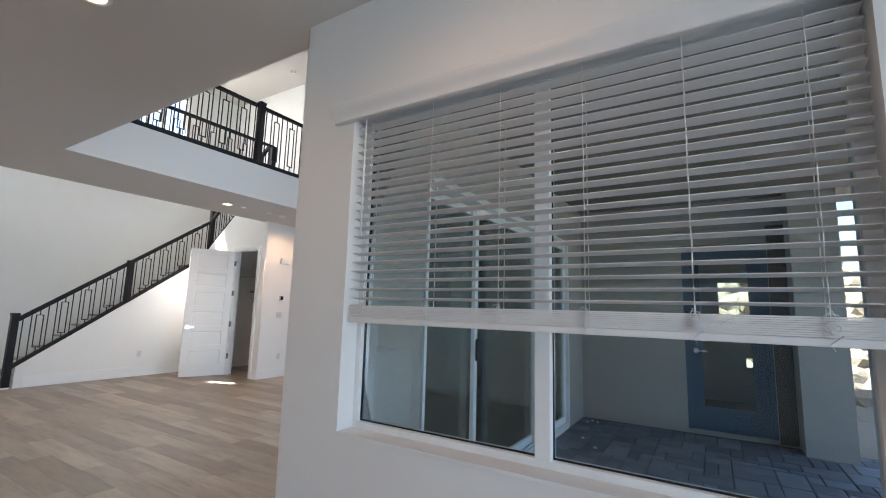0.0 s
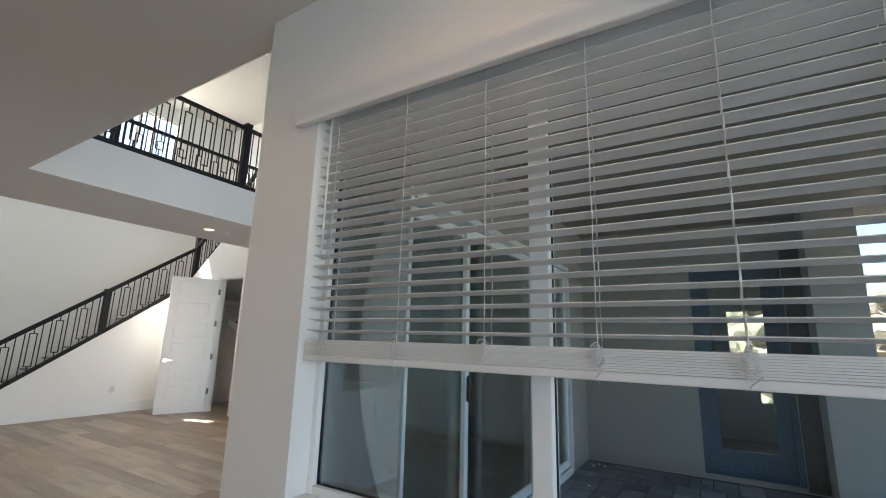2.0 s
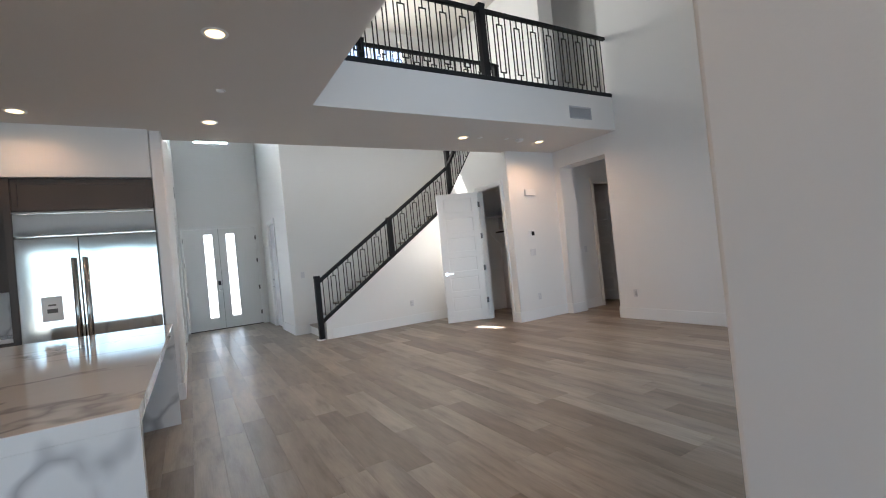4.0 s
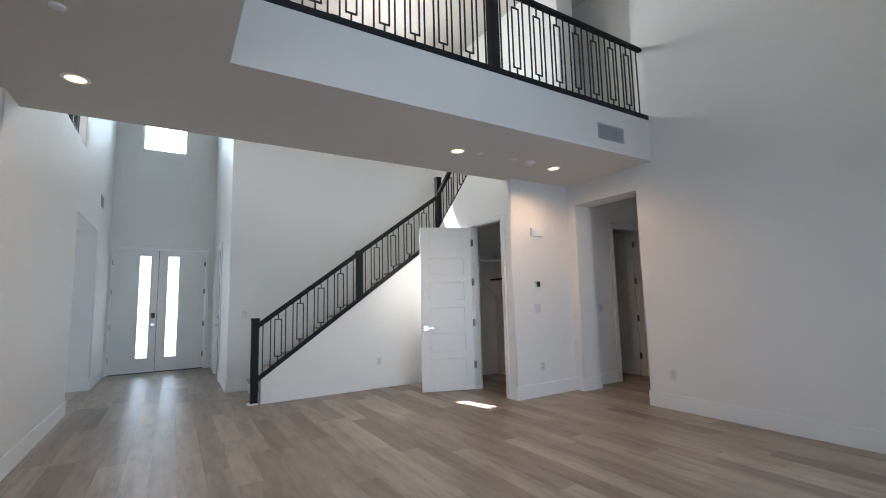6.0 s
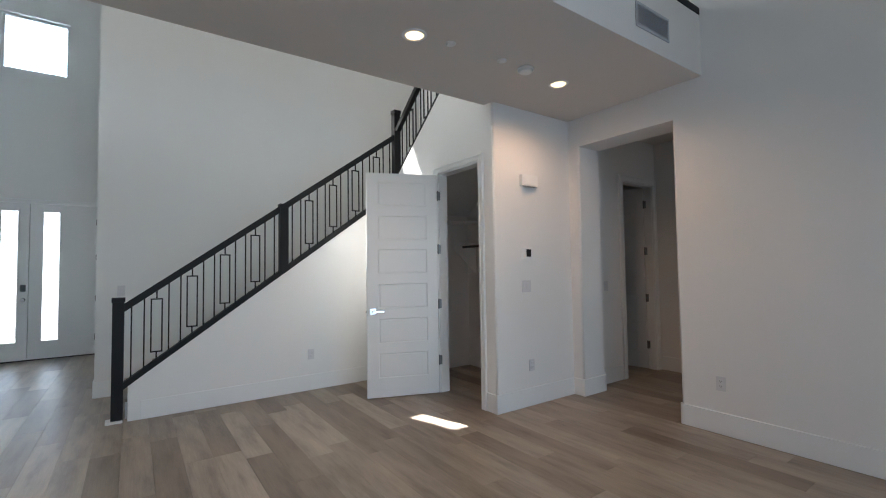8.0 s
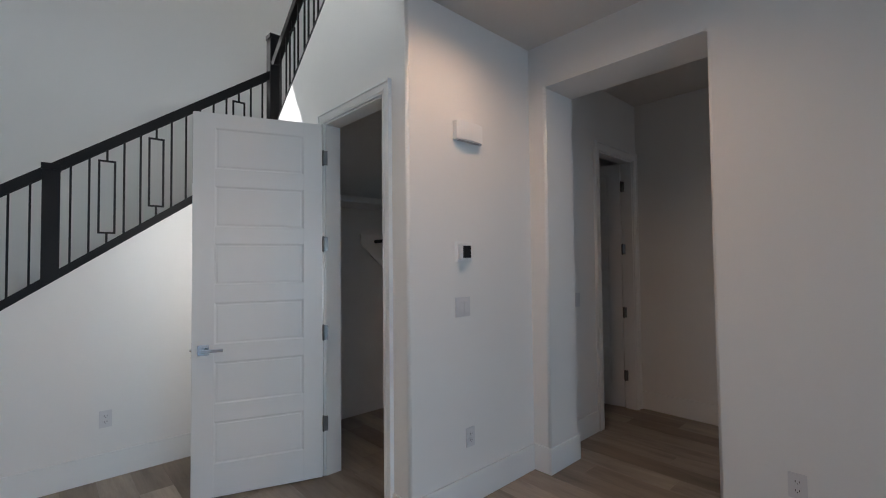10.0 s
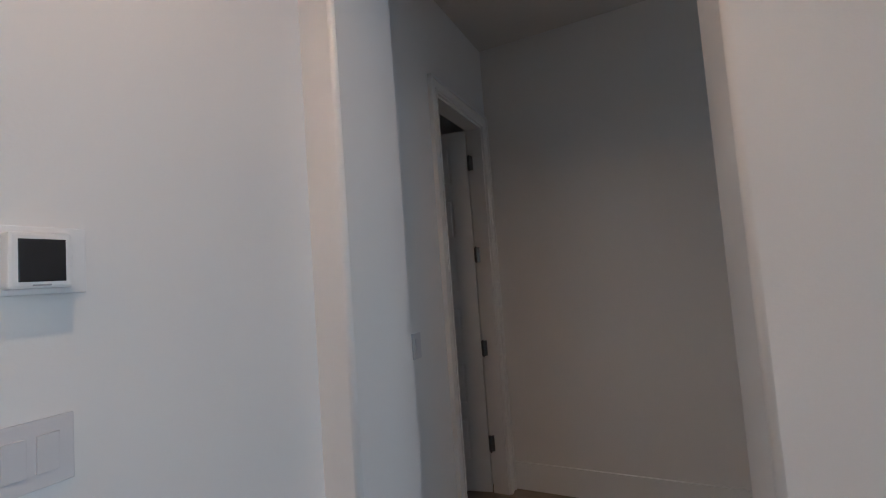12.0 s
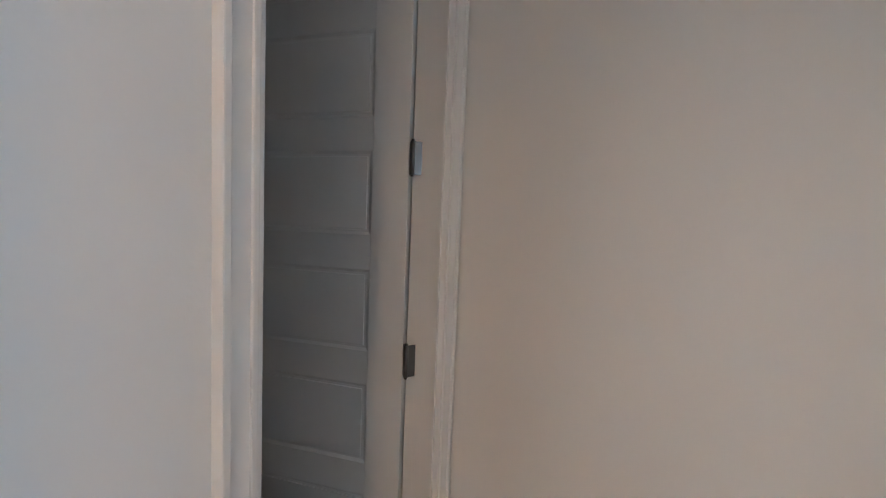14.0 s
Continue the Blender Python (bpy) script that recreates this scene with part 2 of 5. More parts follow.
LAMPGLOW = glow_material("led_diffuser", (1.0, 0.70, 0.36), 0.45)

# ---- mesh helpers ----


def bx(bm, x0, x1, y0, y1, z0, z1, bevel=0.0):
    """Add a box, its edges rounded by bevel."""
    r = bmesh.ops.create_cube(bm, size=1.0)
    vs = r["verts"]
    for v in vs:
        v.co = Vector((x0 + (v.co.x + 0.5) * (x1 - x0), y0 + (v.co.y + 0.5) * (y1 - y0), z0 + (v.co.z + 0.5) * (z1 - z0)))
    if bevel > 0:
        es = list({e for v in vs for e in v.link_edges})
        bmesh.ops.bevel(bm, geom=es, offset=bevel, segments=2, profile=0.6, affect="EDGES")
    return bm


def cyl(bm, p, axis, r, length, seg=20, r2=None):
    """A cylinder that starts at p and runs along axis."""
    q = Vector(axis).normalized().to_track_quat("Z", "Y").to_matrix().to_4x4()
    m = Matrix.Translation(Vector(p)) @ q @ Matrix.Translation((0, 0, length / 2))
    res = bmesh.ops.create_cone(bm, cap_ends=True, segments=seg, radius1=r, radius2=r if r2 is None else r2, depth=length, matrix=m)
    for v in res["verts"]:
        for f in v.link_faces:
            f.smooth = len(f.verts) == 4
    return bm


def bar(bm, a, b, w, h=None):
    """A straight square bar from a to b, upright in section."""
    a, b = Vector(a), Vector(b)
    h = w if h is None else h
    d = (b - a)
    L = d.length
    q = d.normalized().to_track_quat("Y", "Z").to_matrix().to_4x4()
    r = bmesh.ops.create_cube(bm, size=1.0)
    m = Matrix.Translation((a + b) / 2) @ q
    for v in r["verts"]:
        v.co = m @ Vector((v.co.x * w, v.co.y * L, v.co.z * h))
    return bm


def prism(bm, pts, axis, a, b):
    """A flat outline, pushed from a to b along one axis."""
    def at(p, v):
        if axis == "z":
            return (p[0], p[1], v)
        return (v, p[0], p[1]) if axis == "x" else (p[0], v, p[1])
    lo = [bm.verts.new(at(p, a)) for p in pts]
    hi = [bm.verts.new(at(p, b)) for p in pts]
    bm.faces.new(lo)
    bm.faces.new(list(reversed(hi)))
    n = len(pts)
    for i in range(n):
        bm.faces.new((lo[i], hi[i], hi[(i + 1) % n], lo[(i + 1) % n]))
    bmesh.ops.recalc_face_normals(bm, faces=bm.faces)
    return bm


def tube(bm, pts, r, seg=6):
    """A thin round cord through the points."""
    rings = []
    for i, p in enumerate(pts):
        p = Vector(p)
        d = (Vector(pts[min(i + 1, len(pts) - 1)]) - Vector(pts[max(i - 1, 0)])).normalized()
        q = d.to_track_quat("Z", "Y")
        rings.append([bm.verts.new(p + q @ Vector((r * math.cos(2 * math.pi * k / seg), r * math.sin(2 * math.pi * k / seg), 0))) for k in range(seg)])
    for a, b in zip(rings, rings[1:]):
        for k in range(seg):
            bm.faces.new((a[k], a[(k + 1) % seg], b[(k + 1) % seg], b[k])).smooth = True
    return bm


def BM():
    return bmesh.new()


def part(name, bm, material, parent=None, label=""):
    me = bpy.data.meshes.new(name)
    bm.to_mesh(me)
    bm.free()
    me.materials.append(material)
    ob = new(name, me)
    if parent is not None:
        ob.parent = parent
    if label:
        ob["label"] = label
    return ob


def again(ob, parent, loc=(0, 0, 0), name=None):
    """One more part on the same mesh."""
    o = new(name or ob.name.split(".")[0], ob.data)
    o.parent = parent
    o.location = loc
    return o


def thing(name, loc, label, category, group="", rz=0.0):
    e = new(name)
    e.empty_display_size = 0.1
    e.matrix_world = pose(*loc, 0, 0, rz)
    return tagged(e, label, category, group)


def structure(name, bm, material, label="", category=""):
    return tagged(part(name, bm, material), label, category, kind="structure")


def grid_wall(bm, along, t0, t1, a0, a1, z0, z1, holes=()):
    """A wall of thickness t0..t1, running a0..a1 along x or y, with rectangular openings."""
    As = sorted({a0, a1, *(h[0] for h in holes), *(h[1] for h in holes)})
    Zs = sorted({z0, z1, *(h[2] for h in holes), *(h[3] for h in holes)})
    As = [a for a in As if a0 <= a <= a1]
    Zs = [z for z in Zs if z0 <= z <= z1]
    for i in range(len(As) - 1):
        for k in range(len(Zs) - 1):
            ca, cz = (As[i] + As[i + 1]) / 2, (Zs[k] + Zs[k + 1]) / 2
            if any(h[0] < ca < h[1] and h[2] < cz < h[3] for h in holes):
                continue
            if along == "y":
                bx(bm, t0, t1, As[i], As[i + 1], Zs[k], Zs[k + 1])
            else:
                bx(bm, As[i], As[i + 1], t0, t1, Zs[k], Zs[k + 1])
    # weld the cells into one shell
    bmesh.ops.remove_doubles(bm, verts=bm.verts, dist=1e-5)
    bm.verts.index_update()
    seen = {}
    for f in bm.faces:
        seen.setdefault(frozenset(v.index for v in f.verts), []).append(f)
    bmesh.ops.delete(bm, geom=[f for fs in seen.values() if len(fs) > 1 for f in fs], context="FACES")
    return bm


def bullnose(bm, corners, r=0.018):
    """Round the upright drywall corners that stand at the given places."""
    es = [e for e in bm.edges if abs(e.verts[0].co.z - e.verts[1].co.z) > 1e-4
          and all(any(abs(v.co.x - x) < 1e-3 and abs(v.co.y - y) < 1e-3 for x, y in corners) for v in e.verts)]
    res = bmesh.ops.bevel(bm, geom=es, offset=r, segments=4, profile=0.5, affect="EDGES")
    for f in res["faces"]:
        f.smooth = True
    return bm


# ---- plan ----
XW, XR = 1.587, 6.5          # window wall, right wall of the great room
XT = 6.855                   # outer face of the right wall
YE = 1.71                    # rear wall of the great room, inner face
YS = 1.40                    # its outer face
LOW, LOFT, TOP = 3.0, 3.53, 6.55
VX, VY, BY = 1.73, 5.68, 7.22  # edges of the double-height room and of the bridge
HX = 0.33                    # left wall of the hall
SX, SY = 2.21, 10.2          # corner of the stair wall
FY = 13.5                    # front wall
CX = 5.378                   # closet wall
NY, NX0, NX1 = 7.125, 7.535, 8.223   # vestibule wall and its door
PY = 7.1                     # wall with the thermostat
WZ0, WZ1, WY0, WY1 = 0.808, 2.42, -0.66, 1.304   # kitchen window


def stair_z(x):
    return 0.33 + 0.72 * (x - 2.53)


def flight_z(y):
    return 2.55 + 0.78 * (9.05 - y)


PX = 6.46                    # far wall of the patio

# ---- large structure ----
structure("wall_window", bullnose(grid_wall(BM(), "y", XW, 1.76, -3.4, YE, 0, LOFT, [(WY0, WY1, WZ0, WZ1)]), [(XW, YE)]), PAINT, "off-white painted drywall wall around the kitchen window", "wall")
SLX0, SLX1, SLZ = 2.40, 5.74, 2.32
structure("wall_rear", grid_wall(BM(), "x", YS, YE, 1.76, 6.9, 0, TOP, [(SLX0, SLX1, -0.01, SLZ), (2.1, 3.85, 3.95, 5.6)]), PAINT, "off-white painted drywall wall with a sliding glass door", "wall")
structure("wall_rear_face", grid_wall(BM(), "x", YS - 0.02, YS - 0.002, 1.76, PX, -0.1, 3.0, [(SLX0, SLX1, -0.2, SLZ)]), STUCCO, "coarse grey-beige stucco on the patio wall", "wall")
structure("wall_right", bullnose(grid_wall(BM(), "y", XR, XT, YE, SY + 0.15, 0, TOP, [(5.945, 6.965, -0.01, 2.69), (5.83, 7.08, LOFT, 6.5)]), [(XR, 5.945), (XR, 6.965)]), PAINT, "tall off-white painted drywall wall with a cased-free opening", "wall")
structure("wall_void_side", bx(BM(), 1.6, VX, YE, VY, LOFT, TOP), PAINT, "off-white upper wall beside the double-height room", "wall")
structure("wall_void_back", bx(BM(), -3.4, VX, VY - 0.12, VY, LOFT, TOP), PAINT, "off-white upper wall at the loft", "wall")
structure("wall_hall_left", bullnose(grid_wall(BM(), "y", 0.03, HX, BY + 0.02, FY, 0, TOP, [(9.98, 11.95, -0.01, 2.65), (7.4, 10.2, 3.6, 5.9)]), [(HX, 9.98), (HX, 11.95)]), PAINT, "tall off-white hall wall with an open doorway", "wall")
structure("wall_hall_end", bullnose(bx(BM(), 0.205, HX, 6.86, BY + 0.02, 0, LOW), [(HX, 6.86), (0.205, 6.86)]), PAINT, "off-white end of the wall beside the refrigerator", "wall")
structure("wall_stair", grid_wall(BM(), "x", SY, SY + 0.14, SX, 6.5, 0, TOP, [(3.8, 5.25, 5.02, 6.2)]), PAINT, "tall off-white wall behind the staircase with clerestory windows", "wall")
structure("wall_hall_right", grid_wall(BM(), "y", SX, SX + 0.14, SY + 0.14, FY, 0, TOP, [(11.55, 12.42, -0.01, 2.44)]), PAINT, "off-white hall wall with a white door", "wall")
structure("wall_front", grid_wall(BM(), "x", FY, FY + 0.16, -0.2, SX + 0.3, 0, TOP, [(0.376, 2.07, -0.01, 2.54), (0.78, 1.63, 4.66, 5.58)]), PAINT, "tall off-white entry wall above the double doors", "wall")
structure("wall_thermostat", bullnose(bx(BM(), CX, XR, PY, PY + 0.12, 0, LOW), [(CX, PY)]), PAINT, "off-white painted wall with a thermostat", "wall")
structure("wall_kitchen", bx(BM(), -3.4, 0.205, 7.5, 7.62, 0, LOW), PAINT, "off-white wall behind the kitchen cabinets", "wall")
structure("wall_soffit", bx(BM(), -3.4, 0.205, 6.82, 7.5, 2.47, LOW), PAINT, "off-white soffit above the kitchen cabinets", "wall")
structure("wall_kitchen_side", bx(BM(), -3.52, -3.4, -3.4, 13.5, 0, TOP), PAINT, "off-white wall at the side of the kitchen", "wall")
structure("wall_kitchen_rear", grid_wall(BM(), "x", -3.4, -3.24, -3.4, 1.76, 0, LOFT, [(-3.3, 1.2, 0.25, 2.5)]), PAINT, "off-white rear kitchen wall with a wide window", "wall")
structure("wall_side_room", grid_wall(BM(), "x", 8.2, 8.3, -3.4, 0.03, 0, LOW), PAINT, "off-white wall of the side room", "wall")
structure("wall_side_room_front", bx(BM(), -3.4, 0.03, FY, FY + 0.16, 0, TOP), PAINT, "off-white front wall of the side room", "wall")


def closet_wall():
    bm = BM()
    y0, y1, zd = 7.31, 8.04, 2.46
    prism(bm, [(PY + 0.12, 0), (y0, 0), (y0, zd), (y1, zd), (y1, 0), (9.05, 0), (9.05, flight_z(9.05)), (BY, flight_z(BY)), (BY, LOW), (PY + 0.12, LOW)], "x", CX, CX + 0.11)
    structure("wall_closet", bm, PAINT, "off-white closet wall that slopes up under the stair flight", "wall")


closet_wall()


def stair_face():
    bm = BM()
    prism(bm, [(2.52, 0), (CX + 0.11, 0), (CX + 0.11, stair_z(CX + 0.11)), (2.52, stair_z(2.52))], "y", 9.05, 9.15)
    structure("wall_under_stairs", bm, PAINT, "off-white sloped wall under the staircase", "wall")


stair_face()

# vestibule behind the opening, and the dark room beyond its door
structure("wall_vestibule", grid_wall(BM(), "x", NY, NY + 0.1, XT, 8.32, 0, LOW + 0.02, [(NX0, NX1, -0.01, 2.45)]), PAINT, "off-white vestibule wall with a six-panel door", "wall")
structure("wall_vestibule_end", bx(BM(), 8.32, 8.44, 3.12, 10.3, 0, LOW + 0.02), PAINT, "off-white end wall of the vestibule", "wall")
# unseen wall; its window is added to let a lamp light the vestibule
structure("wall_vestibule_side", grid_wall(BM(), "x", 3.0, 3.12, XT, 8.44, 0, LOW + 0.02, [(7.1, 8.1, 0.9, 2.3)]), PAINT, "unseen off-white side wall of the vestibule with an added window", "wall")
structure("wall_dark_room", bx(BM(), XT, 8.44, 9.6, 9.72, 0, LOW + 0.02), PAINT, "off-white wall of an unlit room", "wall")
structure("wall_loft_hall", bx(BM(), 7.5, 7.62, 5.0, 8.0, LOFT, TOP), PAINT, "off-white wall of the upper hallway", "wall")
for _y in (5.0, 8.0):
    structure("wall_loft_hall_end", bx(BM(), XT, 8.12, _y - 0.12, _y, LOFT, TOP), PAINT, "off-white end wall of the upper hallway", "wall")

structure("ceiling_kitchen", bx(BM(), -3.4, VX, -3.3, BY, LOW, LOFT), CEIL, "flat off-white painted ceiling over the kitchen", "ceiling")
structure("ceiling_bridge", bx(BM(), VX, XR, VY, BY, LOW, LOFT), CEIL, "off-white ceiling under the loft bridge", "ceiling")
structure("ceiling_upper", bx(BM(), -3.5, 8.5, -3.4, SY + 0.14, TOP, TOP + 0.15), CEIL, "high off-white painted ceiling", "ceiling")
# runs on past the front wall as an unseen overhang that blocks the sun
structure("ceiling_entry", bx(BM(), -3.5, SX + 0.3, SY + 0.14, FY + 1.25, TOP, TOP + 0.15), CEIL, "high off-white painted ceiling over the entry hall, with an added overhang outside", "ceiling")
# unseen slab, added to keep sun off the entry doors' glass
structure("ceiling_porch", bx(BM(), -0.8, 3.2, FY + 0.16, FY + 2.0, 2.95, 3.1), CEIL, "unseen slab added over the entry doors to block the sun", "ceiling")
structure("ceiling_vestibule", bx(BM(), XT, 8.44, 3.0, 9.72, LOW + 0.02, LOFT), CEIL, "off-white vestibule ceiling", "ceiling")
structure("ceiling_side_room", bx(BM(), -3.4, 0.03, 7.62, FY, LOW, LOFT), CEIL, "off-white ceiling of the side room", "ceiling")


def baseboards():
    """White flat baseboard with an eased top, 0.18 high."""
    runs = [("y", XR, YE, 5.945, -1), ("y", XR, 6.965, PY, -1), ("x", PY, CX - 0.014, XR - 0.014, -1), ("y", CX, PY, 7.24, -1),
            ("x", 9.05, 2.62, CX, -1), ("y", CX, 8.11, 9.036, -1), ("x", SY, SX, 2.6, -1), ("y", SX, SY, 11.47, -1), ("y", SX, 12.5, FY, -1),
            ("y", HX, BY, 9.98, 1), ("y", HX, 6.86, BY, 1), ("y", HX, 11.95, FY, 1), ("x", 11.95, 0.03, HX, -1), ("x", FY, HX, 0.31, -1), ("x", FY, 2.13, SX, -1),
            ("x", 6.965, XR - 0.014, XT, -1), ("y", XT, 6.951, NY, 1), ("x", NY, XT, NX0 - 0.077, -1), ("y", 8.32, 3.12, NY, -1), ("x", 6.86, 0.205, HX, -1),
            ("y", XW, -3.2, YE, -1), ("x", YE, XW - 0.014, SLX0 - 0.02, 1), ("x", YE, SLX1 + 0.02, XR, 1), ("x", 5.945, 6.5, XT, 1), ("y", XR + 0.0, 9.16, SY, -1)]
    for along, at, a, b, side in runs:
        bm = BM()
        t = 0.014 * side
        lo, hi = min(at, at + t), max(at, at + t)
        if along == "y":
            bx(bm, lo, hi, a, b, 0.001, 0.178, 0.003)
        else:
            bx(bm, a, b, lo, hi, 0.001, 0.178, 0.003)
        structure("baseboard", bm, TRIM, "tall flat white painted baseboard", "baseboard")


baseboards()


def casing(name, along, at, side, a0, a1, z1, jamb, w=0.068, d=0.018):
    """Door casing on one face of a wall, with a stepped outer bead, and the lining of the opening."""
    bm = BM()
    lo, hi = (at - d, at + 0.003) if side < 0 else (at - 0.003, at + d)
    l2, h2 = (at - d - 0.008, at + 0.005) if side < 0 else (at - 0.005, at + d + 0.008)

    def add(u0, u1, z0, zz1, p, q):
        if along == "y":
            bx(bm, p, q, u0, u1, z0, zz1, 0.003)
        else:
            bx(bm, u0, u1, p, q, z0, zz1, 0.003)
    add(a0 - w + 0.002, a0 + 0.006, 0.001, z1 - 0.004, lo, hi)
    add(a0 - w, a0 - w + 0.016, 0.001, z1 + w - 0.016, l2, h2)
    add(a1 - 0.006, a1 + w - 0.002, 0.001, z1 - 0.004, lo, hi)
    add(a1 + w - 0.016, a1 + w, 0.001, z1 + w - 0.016, l2, h2)
    l3, h3 = (at - d - 0.005, at + 0.004) if side < 0 else (at - 0.004, at + d + 0.005)
    add(a0 - 0.02, a0 - 0.006, 0.001, z1 + 0.006, l3, h3)
    add(a1 + 0.006, a1 + 0.02, 0.001, z1 + 0.006, l3, h3)
    add(a0 - 0.02, a1 + 0.02, z1 + 0.006, z1 + 0.02, l3, h3)
    add(a0 - w + 0.002, a1 + w - 0.002, z1 - 0.004, z1 + w - 0.002, lo, hi)
    add(a0 - w, a1 + w, z1 + w - 0.016, z1 + w, l2, h2)
    j0, j1 = jamb
    if along == "y":
        bx(bm, j0, j1, a0 - 0.001, a0 + 0.016, 0.001, z1)
        bx(bm, j0, j1, a1 - 0.016, a1 + 0.001, 0.001, z1)
        bx(bm, j0, j1, a0, a1, z1 - 0.016, z1 + 0.001)
    else:
        bx(bm, a0 - 0.001, a0 + 0.016, j0, j1, 0.001, z1)
        bx(bm, a1 - 0.016, a1 + 0.001, j0, j1, 0.001, z1)
        bx(bm, a0, a1, j0, j1, z1 - 0.016, z1 + 0.001)
    return structure(name, bm, TRIM, "white painted door casing with a raised outer bead", "door trim")


casing("trim_closet", "y", CX, -1, 7.31, 8.04, 2.46, (CX - 0.002, CX + 0.112))
casing("trim_vestibule", "x", NY, -1, NX0, NX1, 2.45, (NY - 0.002, NY + 0.102), w=0.075)
casing("trim_hall_door", "y", SX, -1, 11.55, 12.42, 2.44, (SX - 0.002, SX + 0.142))
casing("trim_entry", "x", FY, -1, 0.376, 2.07, 2.54, (FY - 0.002, FY + 0.162), w=0.05)

# ---- doors ----


def hinge(parent, loc, rz=0.0):
    bm = BM()
    cyl(bm, (0, 0, -0.05), (0, 0, 1), 0.0075, 0.1, 12)
    cyl(bm, (0, 0, -0.056), (0, 0, 1), 0.005, 0.112, 10)
    bx(bm, -0.03, 0.0, -0.002, 0.002, -0.05, 0.05)
    bx(bm, -0.002, 0.002, -0.03, 0.0, -0.05, 0.05)
    h = part("hinge", bm, HINGE, parent, "dark nickel butt hinge")
    h.location = loc
    h.rotation_euler[2] = radians(rz)
    return h


def lever(parent, loc, flip=1, face=-1):
    """Square rose and a flat lever, on the face of a leaf."""
    bm = BM()
    bx(bm, -0.033, 0.033, 0 if face > 0 else -0.009, 0.009 if face > 0 else 0, -0.033, 0.033, 0.003)
    cyl(bm, (0, 0, 0), (0, face, 0), 0.011, 0.05, 14)
    x0, x1 = (-0.012, 0.115) if flip > 0 else (-0.115, 0.012)
    bx(bm, x0, x1, min(face * 0.043, face * 0.056), max(face * 0.043, face * 0.056), -0.010, 0.010, 0.003)
    h = part("handle", bm, CHROME, parent, "chrome lever handle on a square rose")
    h.location = loc
    return h


PANEL_TOPS = (2.34, 1.967, 1.599, 1.224, 0.85, 0.478)


def six_panel_door(name, loc, rz, width, label, group="", height=2.435, thick=0.036, mirror=1):
    """The hinge is at the origin; the leaf runs along +x (mirror 1) or -x; its thickness lies in +y."""
    d = thing(name, loc, label, "door", group, rz)
    tagged(d, kind="structure")
    m = mirror

    def sx(a, b):
        return (a, b) if m > 0 else (-b, -a)
    st = 0.125
    bm = BM()
    e = 0.0025
    for a, b in ((0.003, st), (width - st, width)):
        u, v = sx(a, b)
        bx(bm, u, v, 0, thick, 0.012, height, e)
    edges = [height] + [z for t in PANEL_TOPS for z in (t, t - 0.264)] + [0.012]
    for i in range(0, len(edges), 2):
        u, v = sx(st - 0.003, width - st + 0.003)
        bx(bm, u, v, 0.0006, thick - 0.0006, edges[i + 1], edges[i])
    part("leaf", bm, DOORP, d)
    bm = BM()
    z0, z1 = -0.264, 0.0
    u, v = sx(st, width - st)
    bx(bm, u, v, 0.0065, thick - 0.0065, z0, z1)
    # sloped sticking round each recessed panel, on both faces
    for f0, f1 in ((0.001, 0.007), (thick - 0.001, thick - 0.007)):
        s = 0.010
        outer = [(u, z0), (v, z0), (v, z1), (u, z1)]
        inner = [(u + s, z0 + s), (v - s, z0 + s), (v - s, z1 - s), (u + s, z1 - s)]
        for i in range(4):
            j = (i + 1) % 4
            q = [bm.verts.new((outer[i][0], f0, outer[i][1])), bm.verts.new((outer[j][0], f0, outer[j][1])),
                 bm.verts.new((inner[j][0], f1, inner[j][1])), bm.verts.new((inner[i][0], f1, inner[i][1]))]
            bm.faces.new(q)
    bx(bm, u + 0.017, v - 0.017, 0.0028, thick - 0.0028, z0 + 0.017, z1 - 0.017, 0.003)
    bmesh.ops.recalc_face_normals(bm, faces=bm.faces)
    p = part("panel", bm, DOORP, d)
    p.location = (0, 0, PANEL_TOPS[0])
    for t in PANEL_TOPS[1:]:
        again(p, d, (0, 0, t))
    return d


def closet_door():
    w = 0.79
    # the leaf runs from the hinge to the free edge
    ang = math.degrees(math.atan2(8.316 - 8.042, 4.61 - 5.352))
    d = six_panel_door("door_closet", (5.352, 8.042, 0), ang, w, "white six-panel closet door standing open on dark hinges", mirror=1)
    # the leaf's thickness lies away from the camera on the local -y side
    for z in (2.2, 1.6, 0.99, 0.37):
        hinge(d, (-0.006, 0.036, z), 0)
    lever(d, (w - 0.065, 0.036, 0.93), -1, 1)
    lever(d, (w - 0.065, 0.0, 0.93), -1, -1)
    bm = BM()
    bx(bm, w - 0.001, w + 0.002, 0.006, 0.030, 0.88, 0.98)
    cyl(bm, (w, 0.018, 0.93), (1, 0, 0), 0.008, 0.012, 10)
    part("latch", bm, CHROME, d, "steel latch in the door's edge")


closet_door()


def vestibule_door():
    w = 0.675
    d = six_panel_door("door_vestibule", (8.224, 7.2345, 0), 100, w, "white six-panel door opened into an unlit room", mirror=1)
    for z in (2.205, 1.575, 0.948, 0.325):
        hinge(d, (-0.012, 0.044, z), 45)
    lever(d, (w - 0.065, 0.036, 0.93), -1, 1)


vestibule_door()


